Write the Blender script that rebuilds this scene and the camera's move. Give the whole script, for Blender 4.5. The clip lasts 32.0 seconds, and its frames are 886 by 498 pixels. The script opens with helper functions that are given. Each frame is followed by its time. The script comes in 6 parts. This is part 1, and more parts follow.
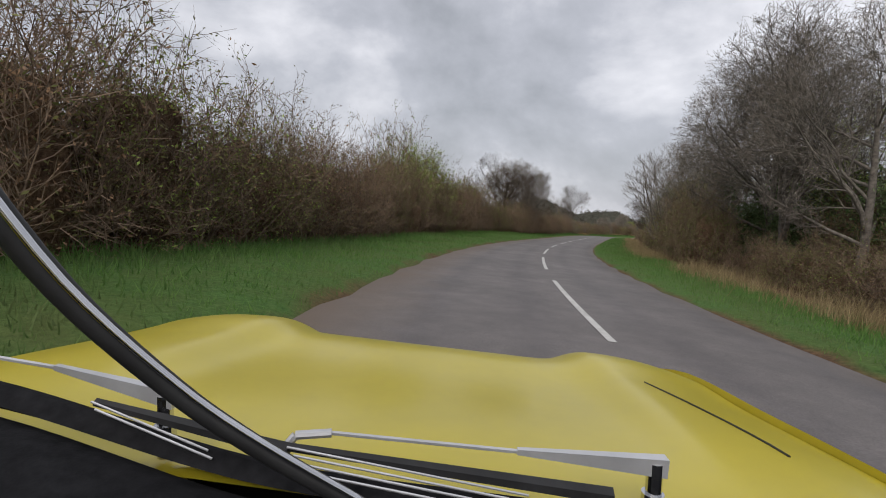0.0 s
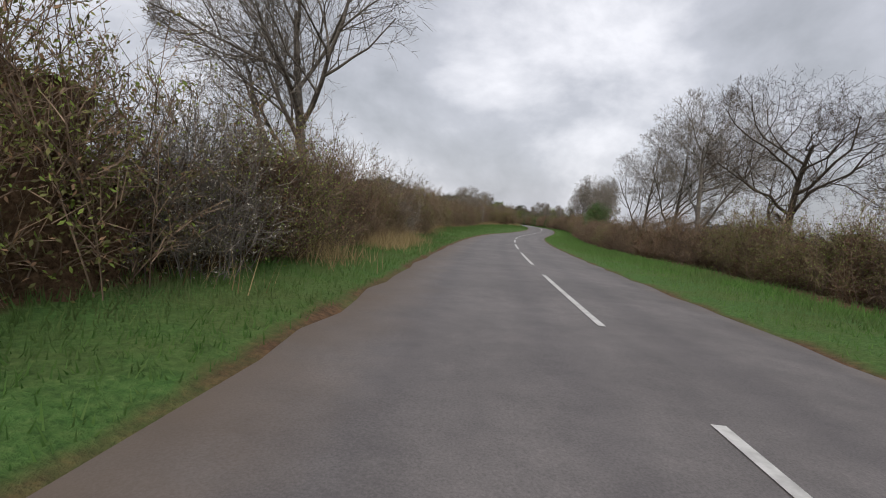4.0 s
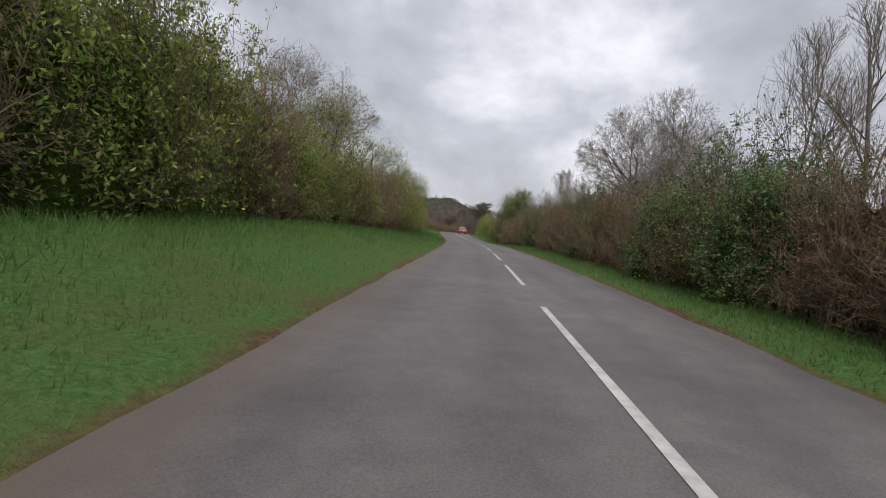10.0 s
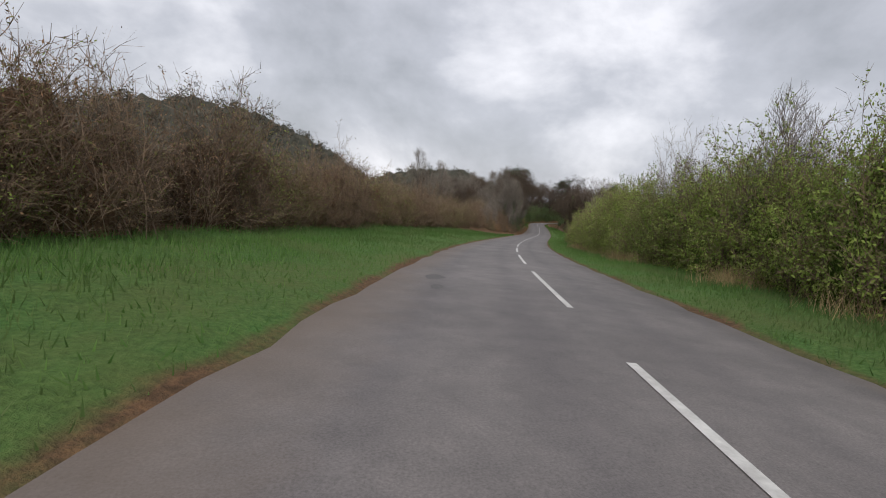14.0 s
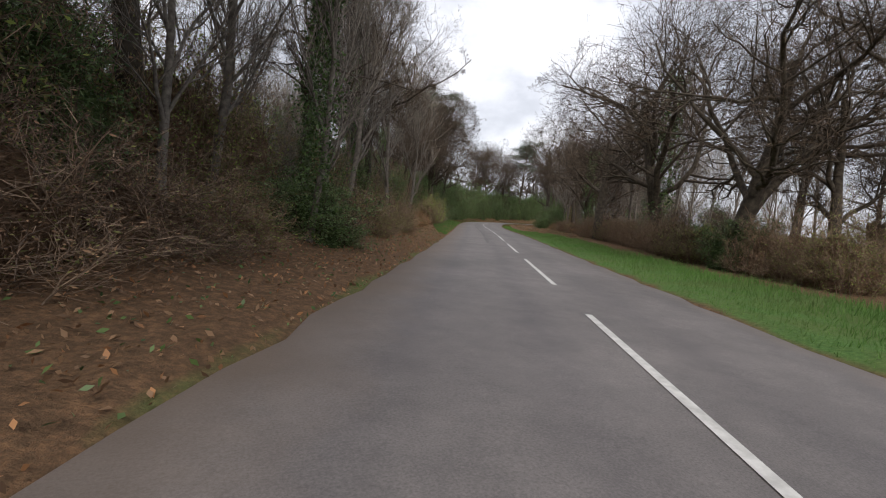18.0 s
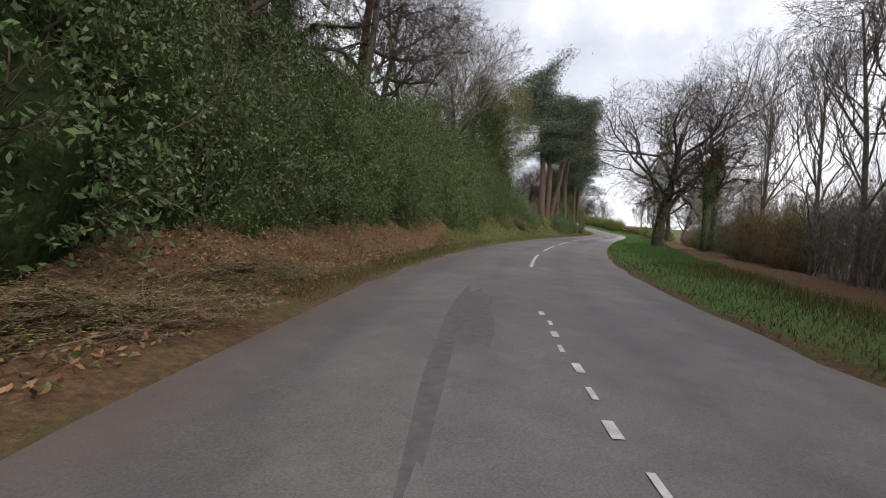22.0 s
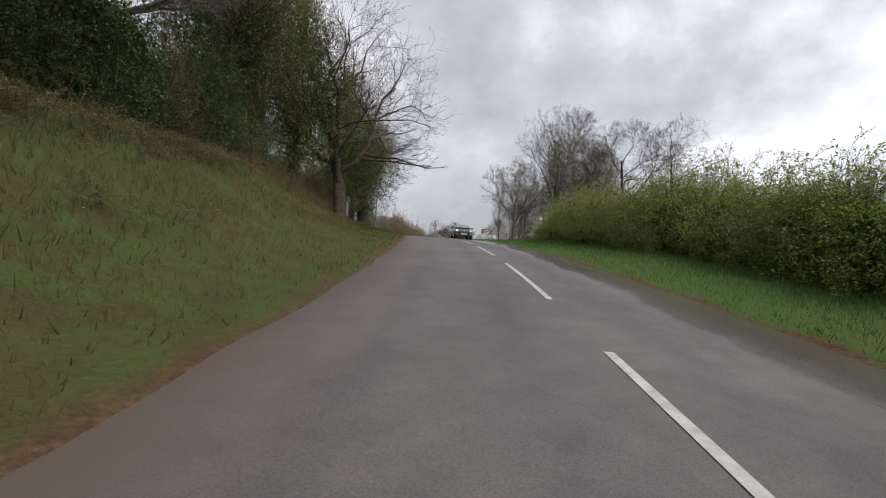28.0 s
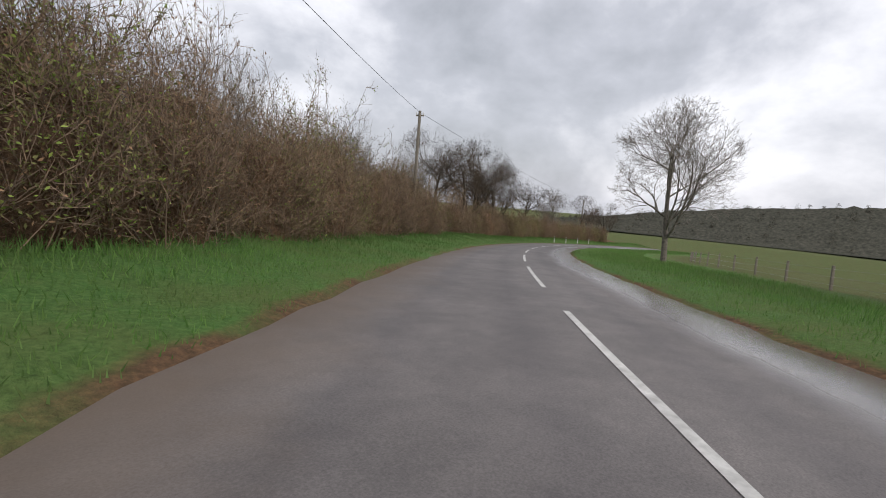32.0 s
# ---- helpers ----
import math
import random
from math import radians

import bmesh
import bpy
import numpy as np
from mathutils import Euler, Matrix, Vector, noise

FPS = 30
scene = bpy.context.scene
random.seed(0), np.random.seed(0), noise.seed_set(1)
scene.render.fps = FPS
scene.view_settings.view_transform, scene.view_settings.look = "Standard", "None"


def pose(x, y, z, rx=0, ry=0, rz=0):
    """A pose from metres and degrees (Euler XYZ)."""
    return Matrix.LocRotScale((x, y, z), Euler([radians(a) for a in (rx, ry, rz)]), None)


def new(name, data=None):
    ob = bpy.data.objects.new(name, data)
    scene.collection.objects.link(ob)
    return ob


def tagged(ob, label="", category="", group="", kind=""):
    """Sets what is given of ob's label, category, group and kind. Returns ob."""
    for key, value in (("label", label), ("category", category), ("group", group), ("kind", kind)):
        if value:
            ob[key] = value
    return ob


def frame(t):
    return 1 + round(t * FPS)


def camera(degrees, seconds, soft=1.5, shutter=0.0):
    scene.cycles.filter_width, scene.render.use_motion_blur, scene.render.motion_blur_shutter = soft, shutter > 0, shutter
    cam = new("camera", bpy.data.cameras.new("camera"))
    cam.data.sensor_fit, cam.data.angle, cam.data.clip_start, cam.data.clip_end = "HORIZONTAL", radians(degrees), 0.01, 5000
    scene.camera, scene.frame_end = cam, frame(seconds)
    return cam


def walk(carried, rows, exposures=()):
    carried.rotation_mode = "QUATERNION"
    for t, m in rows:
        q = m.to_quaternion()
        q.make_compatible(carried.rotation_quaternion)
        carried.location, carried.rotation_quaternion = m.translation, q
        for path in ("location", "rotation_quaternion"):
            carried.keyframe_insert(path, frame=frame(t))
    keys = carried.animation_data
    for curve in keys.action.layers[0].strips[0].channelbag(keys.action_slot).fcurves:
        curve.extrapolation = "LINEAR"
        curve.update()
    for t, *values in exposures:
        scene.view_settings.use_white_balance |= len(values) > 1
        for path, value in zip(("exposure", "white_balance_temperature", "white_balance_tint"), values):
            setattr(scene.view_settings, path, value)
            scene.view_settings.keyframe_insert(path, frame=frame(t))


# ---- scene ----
cam = camera(88.0, 32.0, soft=1.0)

# The road's plan: curvature (1/1000 m, + to the left) every 15 m, grade (%) every 20 m, half widths every 60 m.
CURVE = [
    -4.6595, -6.3273, -7.7042, -8.1051, -6.0792, -3.0847, -0.7515, 0.2839, -0.1439, -1.0179, -2.0171, -2.8755, -3.4086, -3.3094, -2.0869, 0.7027,
    3.6348, 5.0354, 4.0378, 1.2610, -0.2444, -0.1768, 1.2000, 2.2343, 2.1120, 0.8431, -0.1524, -1.5993, -2.8762, -3.6330, -3.5531, -2.4533, -1.4996,
    -0.8015, -0.1251, 0.8098, 1.4510, 0.6841, 0.4660, 1.0316, 0.3665, -3.1967, -7.1576, -10.8009, -13.3070, -12.1539, -5.8019, -0.9790, -1.1128,
    0.1061, 2.1746, 4.2516, 5.7747, 6.3498, 5.5753, 4.4644, 2.6952, 0.1036, -2.8336, -4.1902, -4.5078, -4.5675, -5.5081, -6.6939, -7.3102, -7.0917,
    -6.1374, -4.6874, -2.9954, -1.2520, 0.4659]
GRADE = [
    0.0703, 0.0780, -0.6777, -0.2827, 0.3637, 0.7358, 0.2360, -0.3622, -0.4246, -0.4154, -0.5670, 0.8492, 1.7631, 1.8772, 0.4240, 1.3629, -0.1638,
    -0.7247, -1.4114, 1.2784, 2.2485, -1.8926, -3.8034, -3.6794, -2.8340, -2.5612, -2.2256, 0.5959, 0.3517, 1.1373, 0.3825, 1.9275, 0.9235, 1.7788,
    2.2358, 2.6813, 1.4634, 2.4105, 2.5195, 3.6798, 5.4682, 7.1223, 4.4491, 2.1449, -1.5167, -4.3425, -5.7365, -5.9640, -5.5584, -5.2838, -4.9908,
    -4.6572, -4.2929]
WIDTH_L = [
    3.68, 3.84, 3.62, 3.51, 3.36, 3.28, 3.43, 3.59, 3.45, 3.59, 3.57, 3.28, 3.04, 3.30, 4.00, 3.94, 3.57, 3.41, 3.34]
WIDTH_R = [
    2.86, 2.85, 2.92, 2.82, 2.83, 2.75, 2.76, 2.70, 2.74, 2.80, 2.86, 3.06, 3.13, 3.19, 3.17, 3.12, 3.04, 2.98, 2.96]
WALK = [
    (0, pose(-1.66, 0.11, 1.250, 85.99, -5.41, 3.28)),
    (0.5, pose(-0.97, 13.03, 1.181, 85.50, -5.59, -1.95)),
    (1, pose(1.07, 26.08, 1.118, 85.41, -5.58, -7.13)),
    (1.5, pose(4.31, 39.17, 1.094, 85.71, -4.92, -11.37)),
    (2, pose(8.29, 52.19, 1.128, 86.09, -4.29, -13.77)),
    (2.5, pose(12.54, 65.18, 1.203, 86.31, -4.40, -14.34)),
    (3, pose(16.83, 78.17, 1.289, 86.23, -4.70, -14.11)),
    (3.5, pose(21.09, 91.08, 1.329, 86.10, -4.95, -14.15)),
    (4, pose(25.40, 103.90, 1.317, 85.97, -5.26, -14.82)),
    (4.5, pose(29.93, 116.61, 1.267, 86.02, -5.55, -16.22)),
    (5, pose(34.85, 129.17, 1.211, 86.08, -5.76, -18.27)),
    (5.5, pose(40.30, 141.54, 1.154, 86.10, -5.81, -20.77)),
    (6, pose(46.39, 153.69, 1.093, 85.98, -5.62, -23.41)),
    (6.5, pose(53.27, 165.69, 1.028, 86.00, -5.09, -25.78)),
    (7, pose(60.37, 177.43, 1.069, 86.41, -4.63, -26.97)),
    (7.5, pose(66.71, 188.71, 1.212, 86.80, -4.60, -25.92)),
    (8, pose(72.72, 200.26, 1.429, 87.14, -4.74, -23.21)),
    (8.5, pose(78.73, 212.74, 1.685, 87.32, -4.90, -20.10)),
    (9, pose(84.27, 226.11, 1.891, 86.88, -5.07, -17.19)),
    (9.5, pose(89.47, 240.28, 1.987, 87.11, -5.23, -15.39)),
    (10, pose(94.56, 254.79, 2.161, 87.28, -5.34, -14.96)),
    (10.5, pose(99.56, 269.46, 2.231, 86.27, -5.37, -14.77)),
    (11, pose(104.44, 284.14, 2.173, 85.68, -5.33, -13.61)),
    (11.5, pose(108.93, 298.66, 2.047, 85.48, -5.18, -11.35)),
    (12, pose(112.87, 313.17, 1.871, 85.96, -5.05, -9.30)),
    (12.5, pose(116.27, 327.64, 1.919, 87.17, -5.14, -8.88)),
    (13, pose(119.54, 342.04, 2.164, 87.61, -5.29, -9.54)),
    (13.5, pose(123.03, 356.30, 2.388, 86.34, -5.42, -11.07)),
    (14, pose(127.00, 370.49, 2.209, 84.72, -5.53, -13.52)),
    (14.5, pose(131.73, 384.73, 1.757, 83.86, -5.52, -16.39)),
    (15, pose(137.32, 398.85, 1.189, 84.00, -5.41, -19.09)),
    (15.5, pose(143.66, 412.81, 0.647, 84.40, -5.26, -20.89)),
    (16, pose(150.50, 426.68, 0.189, 84.81, -5.11, -21.80)),
    (16.5, pose(157.65, 440.54, -0.225, 84.97, -5.03, -22.16)),
    (17, pose(164.92, 454.48, -0.605, 85.00, -5.09, -22.17)),
    (17.5, pose(172.17, 468.66, -0.852, 85.75, -5.32, -21.74)),
    (18, pose(179.11, 482.86, -0.802, 85.96, -5.53, -20.90)),
    (18.5, pose(185.65, 496.84, -0.737, 85.89, -5.56, -20.66)),
    (19, pose(191.87, 510.36, -0.619, 86.23, -5.48, -20.60)),
    (19.5, pose(197.54, 522.74, -0.493, 86.05, -5.21, -20.00)),
    (20, pose(203.10, 535.11, -0.417, 86.29, -4.96, -20.13)),
    (20.5, pose(209.40, 548.74, -0.206, 87.00, -5.02, -23.56)),
    (21, pose(216.64, 561.74, 0.017, 86.71, -5.04, -30.07)),
    (21.5, pose(224.66, 572.40, 0.160, 86.95, -4.61, -38.01)),
    (22, pose(233.70, 581.29, 0.355, 87.39, -4.19, -46.90)),
    (22.5, pose(243.88, 588.79, 0.598, 87.81, -4.19, -55.60)),
    (23, pose(254.96, 594.72, 0.876, 88.11, -4.25, -62.01)),
    (23.5, pose(266.59, 599.44, 1.189, 87.97, -4.04, -64.45)),
    (24, pose(278.20, 603.66, 1.484, 87.21, -3.77, -64.29)),
    (24.5, pose(289.47, 607.78, 1.687, 86.95, -3.56, -64.48)),
    (25, pose(300.57, 611.88, 1.909, 87.49, -3.36, -64.80)),
    (25.5, pose(311.64, 616.10, 2.189, 87.98, -3.19, -64.59)),
    (26, pose(322.79, 620.67, 2.489, 88.35, -3.09, -63.38)),
    (26.5, pose(334.08, 625.82, 2.839, 88.93, -3.11, -60.89)),
    (27, pose(345.55, 631.84, 3.304, 89.37, -3.28, -57.05)),
    (27.5, pose(357.07, 638.97, 3.941, 89.69, -3.63, -52.28)),
    (28, pose(367.73, 646.89, 4.724, 89.94, -4.02, -47.79)),
    (28.5, pose(377.01, 655.05, 5.571, 89.81, -4.39, -43.93)),
    (29, pose(385.51, 663.41, 6.271, 88.87, -4.64, -41.05)),
    (29.5, pose(393.54, 671.72, 6.768, 88.44, -4.51, -39.97)),
    (30, pose(401.61, 680.22, 7.112, 87.97, -4.45, -40.26)),
    (30.5, pose(410.62, 689.37, 7.259, 86.23, -5.11, -41.65)),
    (31, pose(419.93, 698.11, 7.113, 84.62, -5.64, -44.03)),
    (31.5, pose(428.91, 705.76, 6.763, 83.96, -5.22, -46.79)),
    (32, pose(438.03, 712.74, 6.258, 83.86, -4.52, -49.64)),
]
walk(cam, WALK, exposures=[(0, 0.0, 6600, 10), (2, 0.1, 6600, 10), (16, 0.15, 6600, 10), (17.5, 0.45, 6600, 10), (19, 0.7, 6600, 10), (20, 0.75, 6600, 10), (21.5, 0.75, 6600, 10), (23, 0.6, 6600, 10), (25, 0.4, 6600, 10), (26.3, 0.1, 6600, 10), (27.5, 0.25, 6600, 10), (28.5, 0.3, 6600, 10), (30, 0.3, 6600, 10), (32, 0.2, 6600, 10)])

# ---- sky and light ----
world = bpy.data.worlds.new("overcast_sky")
scene.world = world
world.use_nodes = True
wn, wl = world.node_tree.nodes, world.node_tree.links
wn.clear()
w_out = wn.new("ShaderNodeOutputWorld")
w_bg = wn.new("ShaderNodeBackground")
w_sky = wn.new("ShaderNodeTexSky")
w_sky.sky_type, w_sky.sun_disc = "NISHITA", False
w_sky.sun_elevation, w_sky.sun_rotation = radians(42), radians(200)
w_sky.air_density, w_sky.dust_density = 1.5, 3.0
w_tc = wn.new("ShaderNodeTexCoord")
w_map = wn.new("ShaderNodeMapping")
w_map.inputs["Scale"].default_value = (1.0, 1.0, 1.45)
w_map.inputs["Location"].default_value = (0.35, 0.1, 0.2)
w_n1 = wn.new("ShaderNodeTexNoise")
w_n1.inputs["Scale"].default_value, w_n1.inputs["Detail"].default_value = 2.6, 7.0
w_n1.inputs["Roughness"].default_value, w_n1.inputs["Distortion"].default_value = 0.55, 0.12
w_ramp = wn.new("ShaderNodeValToRGB")
w_ramp.color_ramp.elements[0].position, w_ramp.color_ramp.elements[0].color = 0.36, (0.40, 0.42, 0.47, 1)
w_ramp.color_ramp.elements[1].position, w_ramp.color_ramp.elements[1].color = 0.66, (0.92, 0.93, 1.0, 1)
mid = w_ramp.color_ramp.elements.new(0.50)
mid.color = (0.55, 0.57, 0.64, 1)
w_gain = wn.new("ShaderNodeMix")
w_gain.data_type, w_gain.blend_type = "RGBA", "ADD"
w_gain.inputs["Factor"].default_value = 1.0
w_dim = wn.new("ShaderNodeMix")
w_dim.data_type, w_dim.blend_type = "RGBA", "MULTIPLY"
w_dim.inputs["Factor"].default_value = 1.0
w_dim.inputs["B"].default_value = (0.012, 0.012, 0.012, 1)
wl.new(w_tc.outputs["Generated"], w_map.inputs["Vector"])
wl.new(w_map.outputs["Vector"], w_n1.inputs["Vector"])
wl.new(w_n1.outputs["Fac"], w_ramp.inputs["Fac"])
wl.new(w_sky.outputs["Color"], w_dim.inputs["A"])
wl.new(w_dim.outputs["Result"], w_gain.inputs["A"])
wl.new(w_ramp.outputs["Color"], w_gain.inputs["B"])
wl.new(w_gain.outputs["Result"], w_bg.inputs["Color"])
w_bg.inputs["Strength"].default_value = 0.9
wl.new(w_bg.outputs["Background"], w_out.inputs["Surface"])

sun = new("sun", bpy.data.lights.new("sun", "SUN"))
sun.data.energy, sun.data.angle, sun.data.color = 1.5, radians(25), (1.0, 0.96, 0.9)
sun.rotation_euler = Euler((radians(48), 0, radians(-20)))

# ---- road geometry helpers ----
S_MIN, S_MAX = -30.0, 1010.0
SG = np.arange(S_MIN, S_MAX, 1.0)
_k = np.interp(SG, np.arange(-30, S_MAX + 15, 15.0)[:len(CURVE)], CURVE) / 1000
_th = np.cumsum(_k)
_th -= np.interp(0, SG, _th)
_g = np.interp(SG, np.arange(-30, S_MAX + 20, 20.0)[:len(GRADE)], GRADE) / 100
_x, _y, _z = np.cumsum(-np.sin(_th)), np.cumsum(np.cos(_th)), np.cumsum(_g)
_x -= np.interp(0, SG, _x)
_y -= np.interp(0, SG, _y)
_z -= np.interp(0, SG, _z)
W_KNOTS = np.arange(-30, S_MAX + 60, 60.0)


def heading(s):
    return np.interp(s, SG, _th)


def road_z(s):
    return np.interp(s, SG, _z)


def half_width(s, d):
    left = np.interp(s, W_KNOTS[:len(WIDTH_L)], WIDTH_L)
    right = np.interp(s, W_KNOTS[:len(WIDTH_R)], WIDTH_R)
    return np.where(d > 0, left, right)


# Banks and verges: chainage, rise of the verge over 4 m, foot of the bank, its width and height.
BANK_L = [(-30, 0.2, 9, 3, 0.3), (40, 0.2, 9, 3, 0.3), (150, 0.3, 9, 4, 0.5), (200, 0.5, 10, 6, 0.9), (290, 0.7, 9, 6, 1.2), (350, 0.4, 8, 4, 0.6),
          (372, 0.2, 9, 8, 0.2), (390, 0.2, 9, 5, 0.5), (470, 0.3, 5, 4, 1.0), (545, 0.3, 5, 4, 0.9), (580, 0.3, 6, 6, 1.6), (610, 0.1, 4.6, 6, 2.4),
          (660, 0.1, 4.0, 5, 2.8), (700, 0.1, 4.2, 5, 3.2), (760, 0.1, 3.9, 5, 3.4), (798, 0.2, 4.6, 6, 3.0), (820, 0.3, 7.0, 7, 2.3), (833, 0.5, 9, 12, 1.0),
          (850, 0.8, 9, 9, 0.45), (866, 0.5, 8, 9, 0.5), (900, 0.45, 8, 8, 0.5), (1010, 0.4, 9, 6, 0.5)]
BANK_R = [(-30, -0.2, 8, 6, -0.4), (60, -0.1, 8, 6, -0.2), (250, 0.0, 6, 4, 0.3), (360, 0.0, 6, 4, 0.2), (380, 0.0, 9, 6, 0.0), (480, 0.0, 8, 8, -0.3),
          (560, 0.2, 7, 6, 0.6), (610, 0.2, 7, 6, 0.5), (650, 0.0, 9, 8, -0.6), (760, 0.0, 8, 8, -0.5), (785, 0.3, 6, 4, 0.5), (815, 0.4, 6, 5, 0.5),
          (840, 0.0, 8, 8, -0.4), (1010, -0.1, 12, 30, -1.2)]
_bl, _br = np.array(BANK_L, float), np.array(BANK_R, float)


MOUTH = ([2.9, 4, 6, 9, 14, 20, 60], [824, 829, 833.9, 836.8, 838.5, 839, 836], [862, 858, 854.5, 851.5, 850, 849.5, 846])


def smooth(u):
    u = np.clip(u, 0, 1)
    return u * u * (3 - 2 * u)


def ground_h(s, d):
    """Height over the road's crown of the ground beside it."""
    s, d = np.asarray(s, float), np.asarray(d, float)
    a = np.abs(d)
    w = half_width(s, d)
    side = d > 0
    rise, foot, wide, high = (np.where(side, np.interp(s, _bl[:, 0], _bl[:, i]), np.interp(s, _br[:, 0], _br[:, i])) for i in (1, 2, 3, 4))
    h = -0.02 * np.minimum(a, w)
    off = a - w
    h = h + np.where(off > 0, 0.09 * smooth(off / 0.35) + rise * smooth(off / 4.0) + high * smooth((a - foot) / wide), 0)
    lump = np.sin(s * 0.9 + d * 1.7) * np.sin(s * 0.37 - d * 0.8) * 0.05 + np.sin(s * 0.13 + d * 0.3) * 0.08
    h = h + np.where(off > 0.3, lump * smooth((off - 0.3) / 1.5), 0)
    # the side road's mouth lies level with the lane
    lo, hi = np.interp(a, MOUTH[0], MOUTH[1]), np.interp(a, MOUTH[0], MOUTH[2])
    m = smooth((s - lo + 1.2) / 1.2) * smooth((hi + 1.2 - s) / 1.2) * (d > 2.0) * (off > -0.3)
    return h * (1 - m) + m * (-0.02 * w - 0.05 + 0.075 * np.clip(off, 0, 18))


def spot(s, d, up=0.0):
    """World place of chainage s, offset d to the left of the centre line, up over the ground there."""
    a = heading(s)
    x, y = np.interp(s, SG, _x) - d * np.cos(a), np.interp(s, SG, _y) - d * np.sin(a)
    return Vector((float(x), float(y), float(road_z(s) + ground_h(s, d) + up)))


def spots(s, d, up):
    a = heading(s)
    x, y = np.interp(s, SG, _x) - d * np.cos(a), np.interp(s, SG, _y) - d * np.sin(a)
    return np.stack([x, y, road_z(s) + ground_h(s, d) + up], -1)


def on_road(s, d, turn=0.0, up=0.0):
    """A pose at a spot, its y axis along the road."""
    p = spot(s, d, up)
    return pose(p.x, p.y, p.z, 0, 0, math.degrees(heading(s)) + turn)


def part(name, bm, material, parent=None, label=""):
    me = bpy.data.meshes.new(name)
    if isinstance(bm, bmesh.types.BMesh):
        bm.to_mesh(me)
        bm.free()
    else:
        me.from_pydata(bm[0], [], bm[1])
        me.update()
    for m in material if isinstance(material, (list, tuple)) else [material]:
        me.materials.append(m)
    ob = new(name, me)
    if parent is not None:
        ob.parent = parent
    if label:
        ob["label"] = label
    return ob


def raw_mesh(name, verts, faces_flat, size, material, uv=None, index=None, smooth_shade=False):
    """A mesh from numpy arrays; all faces have the same number of corners."""
    me = bpy.data.meshes.new(name)
    nf = len(faces_flat) // size
    me.vertices.add(len(verts))
    me.vertices.foreach_set("co", np.asarray(verts, np.float32).ravel())
    me.loops.add(len(faces_flat))
    me.loops.foreach_set("vertex_index", np.asarray(faces_flat, np.int32).ravel())
    me.polygons.add(nf)
    me.polygons.foreach_set("loop_start", np.arange(0, nf * size, size, dtype=np.int32))
    for m in material if isinstance(material, (list, tuple)) else [material]:
        me.materials.append(m)
    if index is not None:
        me.polygons.foreach_set("material_index", np.asarray(index, np.int32))
    if smooth_shade:
        me.polygons.foreach_set("use_smooth", np.ones(nf, bool))
    if uv is not None:
        lay = me.uv_layers.new(name="place")
        lay.data.foreach_set("uv", np.asarray(uv, np.float32)[np.asarray(faces_flat)].ravel())
    me.update(calc_edges=True)
    me.validate()
    return me


def box(bm, size, at=(0, 0, 0), m=None, bevel=0.0):
    r = bmesh.ops.create_cube(bm, size=1.0)
    vs = r["verts"]
    bmesh.ops.scale(bm, vec=size, verts=vs)
    if bevel:
        es = list({e for v in vs for e in v.link_edges})
        out = bmesh.ops.bevel(bm, geom=es, offset=bevel, segments=2, affect="EDGES", profile=0.5)
        vs = list({v for f in out["faces"] for v in f.verts} | {v for v in vs if v.is_valid})
    bmesh.ops.translate(bm, vec=at, verts=vs)
    if m is not None:
        bmesh.ops.transform(bm, matrix=m, verts=vs)
    return vs


def rod(bm, a, b, r0, r1=None, sides=8):
    a, b = Vector(a), Vector(b)
    r1 = r0 if r1 is None else r1
    out = bmesh.ops.create_cone(bm, cap_ends=True, segments=sides, radius1=r0, radius2=r1, depth=(b - a).length)
    m = Matrix.Translation((a + b) / 2) @ (b - a).to_track_quat("Z", "Y").to_matrix().to_4x4()
    bmesh.ops.transform(bm, matrix=m, verts=out["verts"])
    return out["verts"]

# ---- materials ----
def material(name, build):
    m = bpy.data.materials.new(name)
    m.use_nodes = True
    t = m.node_tree
    p = t.nodes["Principled BSDF"]
    build(t.nodes, t.links, p)
    return m


def noise_tex(n, l, scale, detail=5, rough=0.55, vec=None):
    x = n.new("ShaderNodeTexNoise")
    x.inputs["Scale"].default_value, x.inputs["Detail"].default_value, x.inputs["Roughness"].default_value = scale, detail, rough
    if vec is not None:
        l.new(vec, x.inputs["Vector"])
    return x.outputs["Fac"]


def ramp(n, l, fac, *stops):
    r = n.new("ShaderNodeValToRGB")
    e = r.color_ramp.elements
    while len(e) < len(stops):
        e.new(0.5)
    for el, (pos, col) in zip(e, stops):
        el.position, el.color = pos, (*col, 1) if len(col) == 3 else col
    l.new(fac, r.inputs["Fac"])
    return r.outputs["Color"]


def mix(n, l, fac, a, b, kind="MIX"):
    x = n.new("ShaderNodeMix")
    x.data_type, x.blend_type = "RGBA", kind
    for key, v in (("Factor", fac), ("A", a), ("B", b)):
        if isinstance(v, (int, float)):
            x.inputs[key].default_value = v
        elif isinstance(v, tuple):
            x.inputs[key].default_value = (*v, 1) if len(v) == 3 else v
        else:
            l.new(v, x.inputs[key])
    return x.outputs["Result"]


def arith(n, l, op, a, b=None):
    x = n.new("ShaderNodeMath")
    x.operation = op
    for i, v in enumerate((a, b)):
        if v is None:
            continue
        if isinstance(v, (int, float)):
            x.inputs[i].default_value = v
        else:
            l.new(v, x.inputs[i])
    return x.outputs["Value"]


